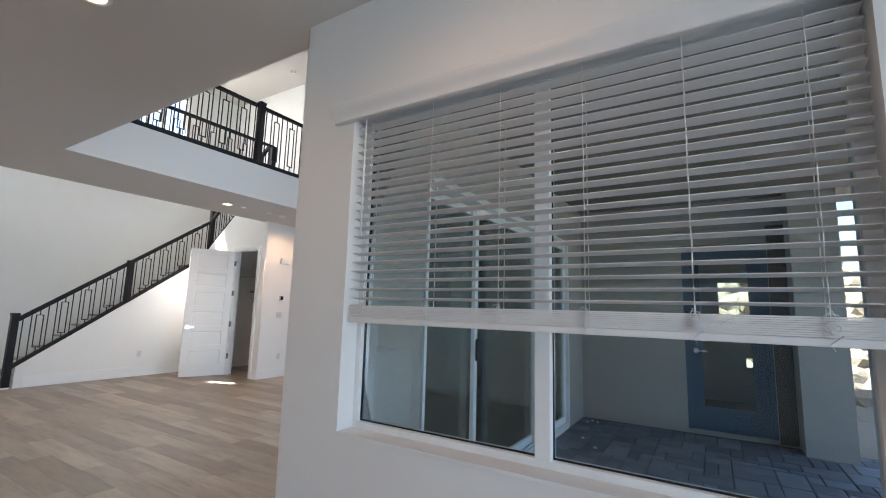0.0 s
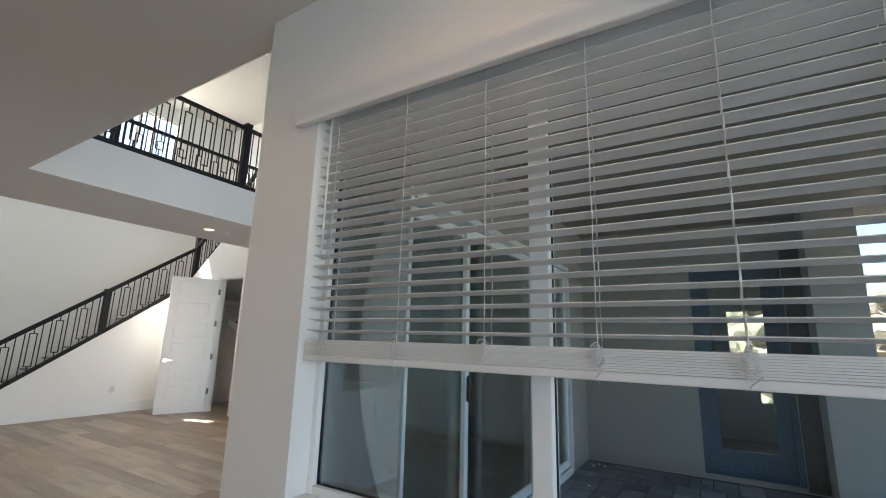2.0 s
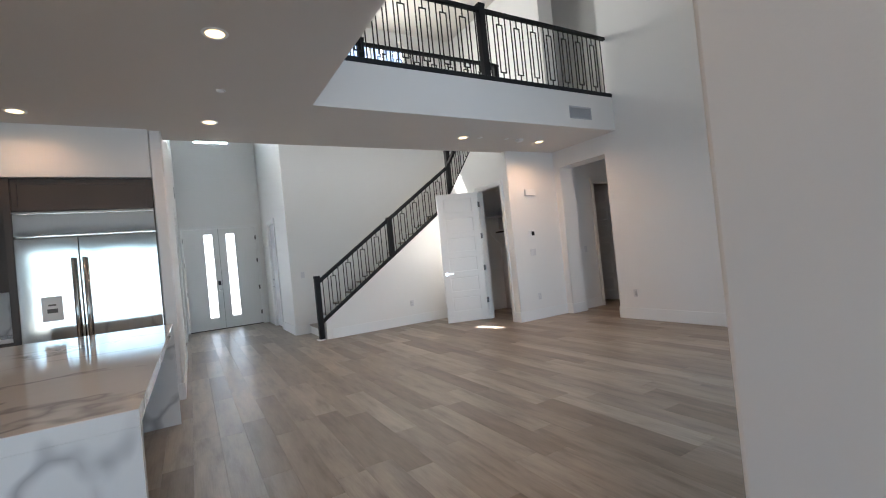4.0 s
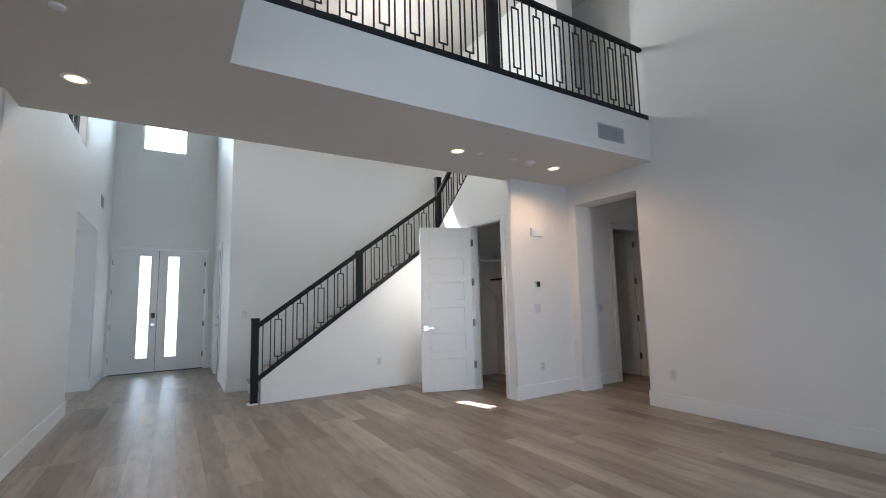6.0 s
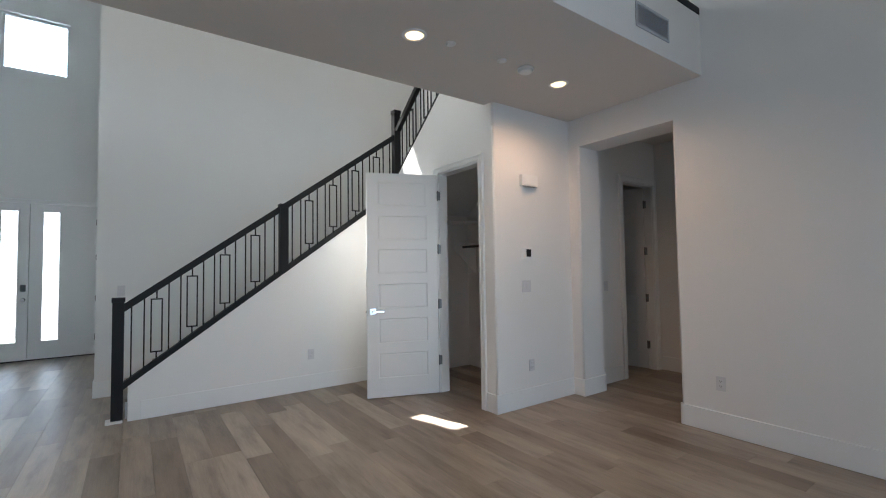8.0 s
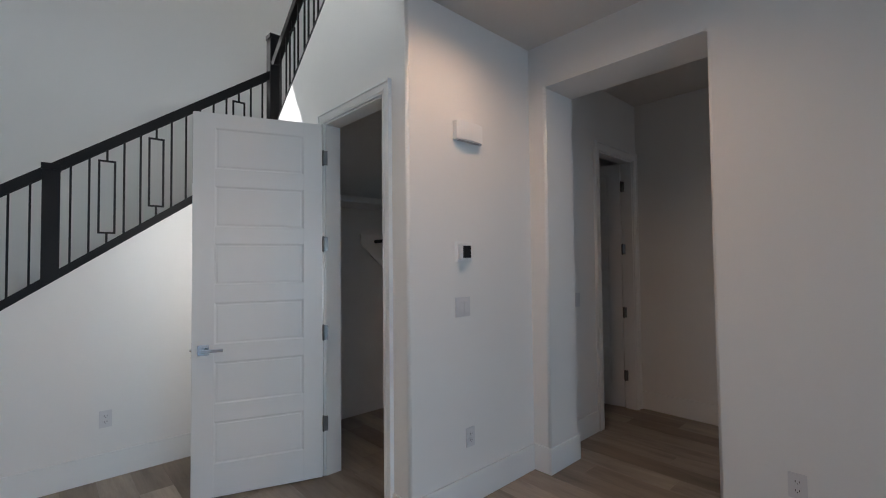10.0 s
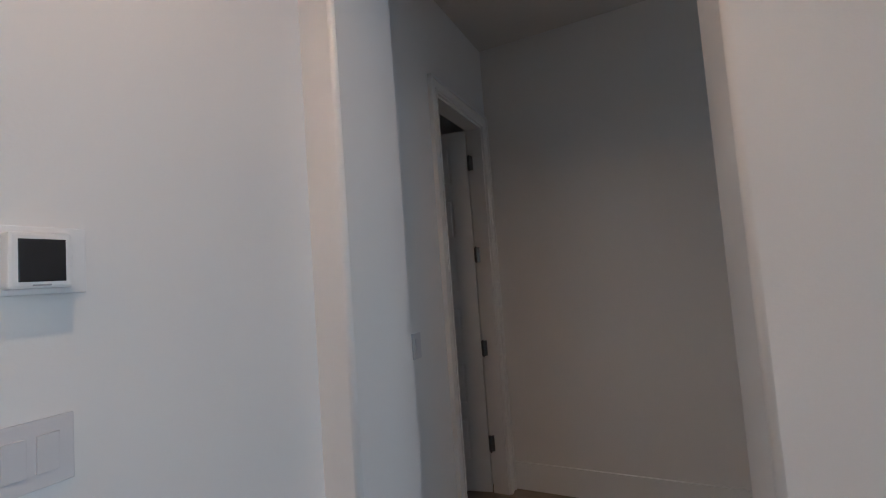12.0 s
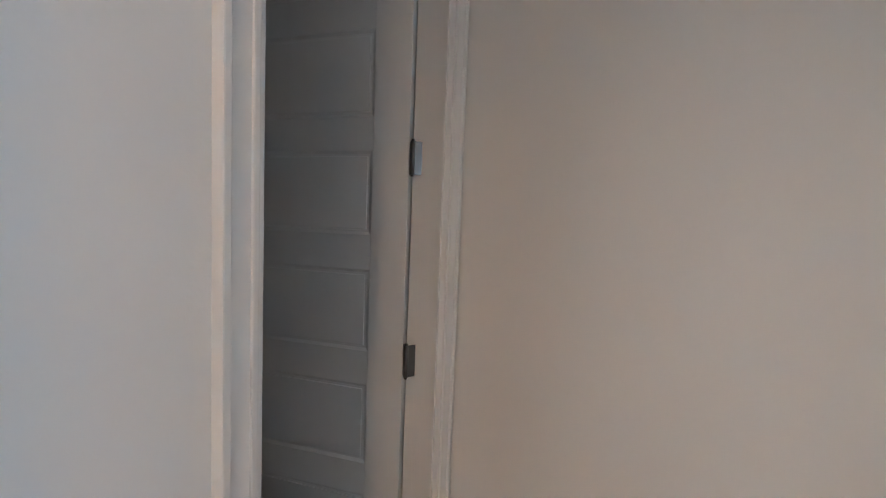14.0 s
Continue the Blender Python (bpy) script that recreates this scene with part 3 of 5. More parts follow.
def hall_door():
    d = thing("door_hall", (SX + 0.03, 11.566, 0), "closed glossy white flat door with a chrome lever", "door")
    tagged(d, kind="structure")
    bm = BM()
    bx(bm, 0, 0.04, 0.002, 0.836, 0.02, 2.42, 0.003)
    part("leaf", bm, GLOSSW, d)
    bm = BM()
    bx(bm, 0.0, 0.05, 0.002, 0.836, 0.001, 0.018)
    part("threshold", bm, DARKP, d, "dark threshold strip")
    for z in (2.2, 1.6, 1.0, 0.3):
        h = hinge(d, (-0.006, -0.004, z), 0)
    bm = BM()
    cyl(bm, (0, 0.77, 0.95), (-1, 0, 0), 0.028, 0.012, 20)
    cyl(bm, (0, 0.77, 0.95), (-1, 0, 0), 0.01, 0.05, 12)
    bx(bm, -0.056, -0.044, 0.66, 0.782, 0.94, 0.96, 0.003)
    part("handle", bm, CHROME, d, "chrome lever handle")
    bm = BM()
    cyl(bm, (0, 0.77, 1.12), (-1, 0, 0), 0.03, 0.018, 20)
    bx(bm, -0.032, -0.016, 0.765, 0.775, 1.105, 1.135, 0.002)
    part("deadbolt", bm, CHROME, d, "chrome deadbolt")


GLOSSW = surface("gloss_white_paint", (0.78, 0.79, 0.80), (0.83, 0.83, 0.84), 2, 0.16, 200, 0.02, 0.0003)
hall_door()


def entry_doors():
    mid = 1.18
    for i, (x0, x1, g0, g1) in enumerate(((0.395, mid - 0.004, 0.848, 1.045), (mid + 0.004, 2.051, 1.345, 1.55))):
        d = thing("door_entry", (x0, FY + 0.03, 0), "white entry door leaf with a tall narrow frosted glass lite", "door", "entry double doors")
        tagged(d, kind="structure")
        w = x1 - x0
        a, b = g0 - x0, g1 - x0
        bm = BM()
        grid_wall(bm, "x", 0, 0.044, 0, w, 0.02, 2.52, [(a, b, 0.30, 2.39)])
        part("leaf", bm, DOORP, d)
        bm = BM()
        for u, v, p, q in ((a - 0.02, a + 0.004, 0.28, 2.41), (b - 0.004, b + 0.02, 0.28, 2.41)):
            bx(bm, u, v, -0.008, 0.0, p, q, 0.002)
        bx(bm, a + 0.004, b - 0.004, -0.008, 0.0, 0.28, 0.304, 0.002)
        bx(bm, a + 0.004, b - 0.004, -0.008, 0.0, 2.386, 2.41, 0.002)
        part("lite_frame", bm, TRIM, d)
        bm = BM()
        bx(bm, a, b, 0.018, 0.026, 0.30, 2.39)
        g = part("pane", bm, FROST, d, "frosted glass lite")
        g.visible_shadow = False
        hx = 0.0 if i == 0 else w
        for z in (2.25, 1.65, 0.95, 0.3):
            hinge(d, (hx, -0.006, z), 0)
        bm = BM()
        bx(bm, 0.0, w, -0.02, 0.05, 0.001, 0.018)
        part("sweep", bm, DARKP, d, "dark threshold and weather strip")
        if i == 0:
            bm = BM()
            bx(bm, w - 0.09, w - 0.025, -0.026, 0, 1.10, 1.21, 0.006)
            ast = BM()
            bx(ast, w - 0.03, w + 0.03, 0.045, 0.06, 0.02, 2.52, 0.002)
            part("astragal", ast, DARKP, d, "dark astragal strip")
            k = part("keypad_lock", bm, DARKP, d, "black electronic deadbolt")
            bm = BM()
            cyl(bm, (w - 0.057, 0, 0.97), (0, -1, 0), 0.032, 0.012, 24)
            cyl(bm, (w - 0.057, -0.01, 0.97), (0, -1, 0), 0.012, 0.03, 16)
            cyl(bm, (w - 0.057, -0.04, 0.97), (0, -1, 0), 0.026, 0.03, 24, 0.02)
            part("knob", bm, CHROME, d, "satin chrome door knob")


FROST = frosted_material()
entry_doors()

# ---- windows ----
SKYGLOW = glow_material("bright_haze", (0.93, 0.97, 1.0), 2.2)
structure("backdrop", bx(BM(), -1.0, 3.4, FY + 1.1, FY + 1.12, 3.9, 6.5), SKYGLOW, "bright hazy sky outside the high entry window", "backdrop")



def fixed_window(name, along, t0, t1, a0, a1, z0, z1, material=None, label="white vinyl window with clear glass", f=0.045, mull=()):
    w = thing(name, (0, 0, 0), label, "window")
    tagged(w, kind="structure")

    def add(bm, u0, u1, p0, p1, q0, q1, bv=0.004):
        if along == "y":
            bx(bm, q0, q1, u0, u1, p0, p1, bv)
        else:
            bx(bm, u0, u1, q0, q1, p0, p1, bv)
    bm = BM()
    add(bm, a0, a0 + f, z0, z1, t0, t1)
    add(bm, a1 - f, a1, z0, z1, t0, t1)
    add(bm, a0 + f, a1 - f, z0, z0 + f, t0, t1)
    add(bm, a0 + f, a1 - f, z1 - f, z1, t0, t1)
    part("window_frame", bm, VINYL, w)
    stops = [a0 + f, *mull, a1 - f]
    for m in mull:
        bm = BM()
        add(bm, m - 0.035, m + 0.035, z0 + f, z1 - f, t0 - 0.004, t1 - 0.01)
        part("mullion", bm, VINYL, w)
    c = (t0 + t1) / 2
    for a, b in zip(stops, stops[1:]):
        bm = BM()
        add(bm, a, b, z0 + f, z1 - f, c - 0.003, c + 0.003, 0)
        g = part("pane", bm, material or GLASS, w)
        g.visible_shadow = False
    return w


fixed_window("window_entry_high", "x", FY + 0.06, FY + 0.13, 0.78, 1.63, 4.66, 5.58)
fixed_window("window_clerestory", "x", SY + 0.06, SY + 0.12, 3.8, 5.25, 5.02, 6.2, CLEAR, mull=(4.4, 4.72))
fixed_window("window_great_room_high", "x", YS + 0.04, YS + 0.11, 2.1, 3.85, 3.95, 5.6, mull=(2.97,))
fixed_window("window_kitchen_rear", "x", -3.37, -3.3, -3.3, 1.2, 0.25, 2.5, GLASS, "wide white vinyl window with clear glass", mull=(-1.8, -0.3))


# frame for the added, unseen vestibule window
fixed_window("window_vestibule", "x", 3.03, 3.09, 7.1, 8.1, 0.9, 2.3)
fixed_window("window_outer_room", "y", 9.13, 9.19, -0.84, -0.28, 0.98, 2.02, CLEAR, "small white window of the outer room", f=0.03)
# low glazed hole added to give a bright patch behind the door glass
fixed_window("window_outer_room_low", "y", 9.13, 9.19, -0.84, -0.64, 0.55, 0.74, CLEAR, "small low white opening added for a bright patch in the outer room", f=0.02)


def kitchen_window():
    """Two-lite horizontal slider with a drywall reveal."""
    w = thing("window_kitchen", (0, 0, 0), "white vinyl two-lite window in a drywall reveal", "window")
    tagged(w, kind="structure")
    x0, x1 = 1.69, 1.755
    f, g = 0.05, 0.03
    bm = BM()
    bx(bm, x0, x1, WY1 - g, WY1, WZ0, WZ1, 0.004)
    bx(bm, x0, x1, WY0, WY0 + f, WZ0, WZ1, 0.004)
    bx(bm, x0, x1, WY0 + f, WY1 - g, WZ0, WZ0 + 0.035, 0.004)
    bx(bm, x0, x1, WY0 + f, WY1 - g, WZ1 - f, WZ1, 0.004)
    part("window_frame", bm, VINYL, w)
    bm = BM()
    bx(bm, x0 - 0.008, x1 - 0.01, 0.308, 0.371, WZ0 + 0.034, WZ1 - f, 0.004)
    part("mullion", bm, VINYL, w, "white meeting stile")
    bm = BM()
    bx(bm, x0 + 0.022, x0 + 0.036, 0.371, 0.3745, WZ0 + 0.034, WZ1 - f, 0.003)
    bx(bm, x0 + 0.022, x0 + 0.036, 0.3045, 0.308, WZ0 + 0.034, WZ1 - f, 0.003)
    bx(bm, x0 + 0.022, x0 + 0.036, WY1 - g - 0.005, WY1 - g, WZ0 + 0.034, WZ1 - f, 0.003)
    bx(bm, x0 + 0.022, x0 + 0.036, 0.3745, WY1 - g - 0.005, WZ0 + 0.034, WZ0 + 0.0395)
    bx(bm, x0 + 0.022, x0 + 0.036, WY0 + f, 0.3045, WZ0 + 0.034, WZ0 + 0.0395)
    part("gasket", bm, DARKP, w, "dark glazing gasket")
    for a, b in ((0.372, WY1 - g), (WY0 + f, 0.307)):
        bm = BM()
        bx(bm, x0 + 0.026, x0 + 0.032, a, b, WZ0 + 0.034, WZ1 - f)
        pane = part("pane", bm, GLASS, w)
        pane.visible_shadow = False
    bm = BM()
    bx(bm, XW - 0.006, x0 + 0.004, WY0 - 0.0, WY1 + 0.0, WZ0 - 0.012, WZ0 + 0.004, 0.003)
    part("sill", bm, PAINT, w)


kitchen_window()


def sliding_door():
    """Three wide sliding panels on three tracks, the first one slid part of the way behind the second."""
    w = thing("sliding_glass_door", (0, 0, 0), "white vinyl three-panel sliding patio door with tinted glass", "sliding door")
    tagged(w, kind="structure")
    y0, y1 = YS - 0.034, YS + 0.16
    bm = BM()
    bx(bm, SLX0, SLX0 + 0.03, y0, y1, 0.0, SLZ, 0.004)
    bx(bm, SLX1 - 0.04, SLX1, y0, y1, 0.0, SLZ, 0.004)
    bx(bm, SLX0 + 0.03, SLX1 - 0.04, y0, y1, SLZ - 0.05, SLZ, 0.004)
    part("frame", bm, VINYL, w)
    bm = BM()
    bx(bm, SLX0 + 0.03, SLX1 - 0.04, y0, y1, -0.03, 0.03, 0.004)
    for k in range(4):
        bx(bm, SLX0 + 0.03, SLX1 - 0.04, y0 + 0.015 + 0.045 * k, y0 + 0.021 + 0.045 * k, 0.03, 0.045)
    part("track", bm, VINYL, w, "white sill track with raised rails")
    st = 0.055
    for i, (a, b, yy) in enumerate(((SLX0 + 0.03, 3.645, YS + 0.1), (3.265, 4.70, YS + 0.052), (4.60, SLX1 - 0.04, YS + 0.006))):
        bm = BM()
        bx(bm, a, a + (st if i else 0.012), yy, yy + 0.034, 0.045, SLZ - 0.05, 0.003)
        bx(bm, b - st, b, yy, yy + 0.034, 0.045, SLZ - 0.05, 0.003)
        bx(bm, a + (st if i else 0.012), b - st, yy, yy + 0.034, 0.045, 0.115, 0.003)
        bx(bm, a + (st if i else 0.012), b - st, yy, yy + 0.034, SLZ - 0.115, SLZ - 0.05, 0.003)
        part("panel_frame", bm, VINYL, w)
        bm = BM()
        bx(bm, a + 0.01, b - 0.05, yy + 0.014, yy + 0.02, 0.11, SLZ - 0.11)
        g = part("pane", bm, TINTED, w)
        g.visible_shadow = False
        if i == 1:
            bm = BM()
            bx(bm, a + 0.015, a + 0.04, yy - 0.03, yy, 0.98, 1.16, 0.006)
            part("handle", bm, DARKP, w, "dark pull handle")


sliding_door()

# ---- window blind ----


def window_blind():
    w = thing("window_blind", (1.64, 0.33, 1.3), "white two-inch slatted blind raised halfway in the kitchen window", "window blind")
    cx, cy, cz = 1.64, 0.33, 1.3
    y0, y1 = WY0 + 0.012, WY1 - 0.012

    def lx(bm, a, b, c, d, e, f, bv=0.0):
        return bx(bm, a - cx, b - cx, c - cy, d - cy, e - cz, f - cz, bv)
    ogee = [(1.5862, 2.337), (1.560, 2.337), (1.556, 2.341), (1.556, 2.351)]
    ogee += [(1.556 - 0.020 * (1 - math.cos(math.pi * k / 10)) / 2, 2.351 + 0.066 * k / 10) for k in range(1, 11)]
    ogee += [(1.536, 2.428), (1.540, 2.433), (1.5862, 2.433)]
    bm = BM()
    prism(bm, [(u - cx, v - cz) for u, v in ogee], "y", WY0 - 0.11 - cy, WY1 + 0.11 - cy)
    part("valance", bm, SLATM, w, "white ogee-moulded valance")
    bm = BM()
    lx(bm, 1.61, 1.665, y0, y1, 2.37, 2.415, 0.003)
    part("headrail", bm, VINYL, w)
    # one curved slat, shared by all
    bm = BM()
    hw, th, tilt = 0.0255, 0.0028, radians(SLAT_TILT)
    prof = []
    for k in range(5):
        u = -hw + 2 * hw * k / 4
        prof.append((u, 0.0022 * (1 - (u / hw) ** 2)))
    pts = prof + [(u, v - th) for u, v in reversed(prof)]
    rot = [(u * math.cos(tilt) - v * math.sin(tilt), u * math.sin(tilt) + v * math.cos(tilt)) for u, v in pts]
    prism(bm, [(u, v) for u, v in rot], "y", y0 - cy, y1 - cy)
    slat = part("slat", bm, SLATM, w)
    zs = [1.436 + 0.0437 * i for i in range(22)]
    slat.location = (0, 0, zs[0] - cz)
    for z in zs[1:]:
        again(slat, w, (0, 0, z - cz))
    # stacked slats and bottom rail
    bm = BM()
    rnd = random.Random(4)
    for i in range(9):
        z = 1.344 + 0.0065 * i
        o = rnd.uniform(-0.005, 0.003)
        lx(bm, 1.613 + o, 1.665 + o, y0 + rnd.uniform(-0.003, 0.003), y1, z, z + 0.0056)
    part("stacked_slats", bm, SLATM, w, "raised white slats stacked on the bottom rail")
    bm = BM()
    lx(bm, 1.609, 1.669, y0 - 0.004, y1 + 0.004, 1.318, 1.343, 0.005)
    part("bottom_rail", bm, SLATM, w)
    ys = [1.195, 0.835, 0.495, 0.155, -0.183, -0.511]
    for j, yy in enumerate(ys):
        for xx in (1.612, 1.668):
            bm = BM()
            tube(bm, [(xx - cx, yy - cy + 0.001 * math.sin(k * 1.7 + j), 2.38 - k * 0.05 - cz) for k in range(20)] + [(xx - cx, yy - cy, 1.40 - cz)], 0.0017, 5)
            part("ladder_cord", bm, CORD, w)
        bm = BM()
        for z in zs:
            tube(bm, [(1.612 - cx, yy - cy, z - 0.012 - cz), (1.64 - cx, yy - cy, z - 0.004 - cz), (1.668 - cx, yy - cy, z - 0.002 - cz)], 0.0009, 4)
        tagged(part("ladder_rungs", bm, CORD, w), kind="stuff")
        # slack loops of cord in front of the stack
        bm = BM()
        r2 = random.Random(20 + j)
        pts = []
        for k in range(44):
            f = k / 43
            w_ = 0.75 + 0.5 * math.sin(k * 0.37 + j)
            pts.append((1.604 - 0.007 * r2.random() - cx, yy - cy + 0.017 * w_ * math.cos(k * 0.95) + r2.uniform(-0.003, 0.003), 1.405 - 0.055 * f + 0.016 * math.sin(k * 0.95) - cz))
        pts += [(1.605 - cx, yy - cy + 0.006, 1.325 - cz), (1.605 - cx, yy - cy - 0.004, 1.308 - cz)]
        tube(bm, pts, 0.0013, 5)
        part("slack_cord", bm, CORD, w)
    bm = BM()
    cyl(bm, (1.603 - cx, 1.235 - cy, 2.36 - cz), (0, 0.0, -1), 0.0045, 0.62, 10)
    part("tilt_wand", bm, VINYL, w, "white tilt wand")


SLAT_TILT = -9
window_blind()

# ---- railings ----


def newel(parent, loc, h, w=0.092, z0=0.0):
    bm = BM()
    bx(bm, -w / 2, w / 2, -w / 2, w / 2, z0, h, 0.004)
    bx(bm, -w / 2 - 0.006, w / 2 + 0.006, -w / 2 - 0.006, w / 2 + 0.006, h - 0.03, h + 0.012, 0.004)
    n = part("newel_post", bm, BLACKW, parent, "square black newel post")
    n.location = loc
    return n


def baluster(parent, p, h, box, along, skew=0.0):
    """A square iron bar; every third one opens into a tall rectangle."""
    bm = BM()
    w = 0.0125
    if not box:
        bar(bm, (0, 0, 0), (0, 0, h), w)
    else:
        a, b, hw = 0.12 * h, 0.86 * h, 0.045
        u = Vector((1, 0, 0)) if along == "x" else Vector((0, 1, 0))
        bar(bm, (0, 0, 0), (0, 0, a), w)
        bar(bm, (0, 0, b), (0, 0, h), w)
        for s in (-1, 1):
            o = u * hw * s
            bar(bm, (o.x, o.y, a - w / 2), (o.x, o.y, b + w / 2), w)
        for z in (a, b):
            o = u * (hw - w / 2)
            bar(bm, (-o.x, -o.y, z), (o.x, o.y, z), w)
    ob = part("baluster", bm, IRON, parent, "black iron baluster with a rectangular loop" if box else "")
    ob.location = p
    return ob


def railing(name, label, p0, p1, h, posts, spacing=0.1, wide=0.075, shoe=True, shoe_h=0.045):
    """A straight run. p0, p1: foot line; posts: (fraction, height over the foot, drop under it)."""
    p0, p1 = Vector(p0), Vector(p1)
    r = thing(name, tuple(p0), label, "railing")
    d = p1 - p0
    flat = Vector((d.x, d.y, 0))
    L = flat.length
    along = "x" if abs(d.x) > abs(d.y) else "y"
    bm = BM()
    a, b = Vector((0, 0, h)), d + Vector((0, 0, h))
    bar(bm, a, b, 0.058, 0.05)
    bmesh.ops.bevel(bm, geom=bm.edges[:], offset=0.006, segments=2, affect="EDGES")
    part("handrail", bm, BLACKW, r, "black stained handrail")
    if shoe:
        bm = BM()
        bar(bm, Vector((0, 0, 0.0)), d, wide, shoe_h)
        bmesh.ops.bevel(bm, geom=bm.edges[:], offset=0.004, segments=1, affect="EDGES")
        part("shoe_rail", bm, BLACKW, r, "black shoe rail")
    for f, top, low in posts:
        o = d * f
        newel(r, o, top, z0=-low)
    ends = sorted({0.0, 1.0, *(f for f, _, _ in posts)})
    for a, b in zip(ends, ends[1:]):
        n = 3 * max(1, round(((b - a) * L / spacing - 3) / 3)) + 2
        for i in range(n):
            o = d * (a + (b - a) * (i + 1) / (n + 1))
            baluster(r, o + Vector((0, 0, 0.02)), h - 0.04, i % 3 == 2, along)
    return r


# first flight: foot line follows the sloped wall
railing("stair_railing", "black staircase railing with iron balusters and square newel posts", (2.44, 9.1, 0.295), (5.43, 9.1, 0.295 + 0.72 * 2.99), 0.728,
        [(0.0, 0.845, 0.29), (0.505, 0.75, 0.03), (1.0, 1.06, 0.1)], spacing=0.098)
# second flight up to the loft
railing("upper_stair_railing", "black railing of the upper stair flight", (5.42, 9.03, flight_z(9.03) + 0.015), (5.42, 7.3, flight_z(7.3) + 0.015), 0.66, [], spacing=0.105)
railing("balcony_railing", "black loft balcony railing with rectangular loop balusters", (VX, 5.725, LOFT + 0.032), (XR, 5.725, LOFT + 0.032), 0.925,
        [(0.492, 0.99, 0.03)], spacing=0.1, wide=0.1, shoe_h=0.064)
railing("loft_railing", "black loft railing above the entry hall", (0.34, 7.16, LOFT + 0.02), (5.4, 7.16, LOFT + 0.02), 0.98, [(0.51, 1.05, 0.0), (1.0, 0.97, 0.0)], spacing=0.105)
railing("gallery_railing", "black railing in the upper opening of the hall wall", (0.26, 7.42, 3.62), (0.26, 10.18, 3.62), 0.92, [], spacing=0.105)


def newel_foot():
    bm = BM()
    bx(bm, -0.065, 0.065, -0.065, 0.065, 0.0, 0.02, 0.002)
    o = tagged(part("newel_shim", bm, TRIM), "pale unfinished shim under the newel post", "shim")
    o.location = (2.42, 9.09, 0.001)


newel_foot()

# ---- staircase ----


def staircase():
    s = thing("staircase", (2.5, 9.15, 0), "wooden staircase with white risers and a landing", "staircase")
    rise, run, n = 0.1858, 0.263, 11
    for i in range(n):
        bm = BM()
        bx(bm, i * run - 0.02, (i + 1) * run, 0.0, 1.05, (i + 1) * rise - 0.03, (i + 1) * rise, 0.006)
        part("tread", bm, PLANK, s, "greige wood tread")
        bm = BM()
        bx(bm, i * run, i * run + 0.015, 0.0, 1.05, i * rise, (i + 1) * rise - 0.03)
        part("riser", bm, TRIM, s)
    zl = 12 * rise
    bm = BM()
    bx(bm, n * run - 0.02, 4.0, 0.0, 1.05, zl - 0.2, zl, 0.004)
    part("landing", bm, PLANK, s, "greige wood landing")
    bm = BM()
    bx(bm, n * run, n * run + 0.015, 0.0, 1.05, 11 * rise, zl - 0.2)
    part("riser", bm, TRIM, s)
    for i in range(6):
        y = -0.1 - i * 0.262
        z = zl + (i + 1) * rise
        bm = BM()
        bx(bm, 3.01, 4.0, y - 0.262, y + 0.02, z - 0.03, z, 0.006)
        part("tread", bm, PLANK, s, "greige wood tread")
        bm = BM()
        bx(bm, 3.01, 4.0, y - 0.015, y, z - rise, z - 0.03)
        part("riser", bm, TRIM, s)
    bm = BM()
    prism(bm, [(-0.1, zl - 0.2), (-1.9, LOFT - 0.15), (-1.9, LOFT - 0.1), (-0.1, zl - 0.15)], "x", 3.01, 4.0)
    part("soffit", bm, PAINT, s)
    # skirt on the back wall
    bm = BM()
    prism(bm, [(-0.03, 0.0), (2.9, 2.05), (2.9, 2.35), (-0.03, 0.3)], "y", 1.035, 1.05)
    part("skirt_board", bm, TRIM, s)


staircase()


def closet_interior():
    bm = BM()
    bx(bm, 5.5, 6.5, 8.93, 9.05, 0, 2.2)
    structure("wall_closet_back", bm, PAINT, "off-white closet wall", "wall")
    c = thing("closet_shelf", (6.0, 8.75, 2.0), "white closet shelf fixed to the back wall", "closet shelf")
    bm = BM()
    bx(bm, -0.49, 0.49, -0.2, 0.175, 0.0, 0.02, 0.002)
    part("shelf", bm, TRIM, c)
    r = thing("closet_rod", (6.5, 8.74, 1.5), "dark hanging rod on white triangular wall brackets", "closet rod")
    for y in (0.0, -1.4):
        bm = BM()
        prism(bm, [(-0.39, 0.235), (0.0, 0.235), (0.0, -0.19), (-0.02, -0.19), (-0.39, 0.14)], "y", y, y + 0.018)
        part("bracket", bm, TRIM, r, "white wooden bracket")
    bm = BM()
    cyl(bm, (-0.23, 0.03, 0.17), (0, -1, 0), 0.016, 1.44, 14)
    part("rod", bm, BLACKW, r, "dark metal hanging rod")


closet_interior()

# ---- wall and ceiling fixtures ----


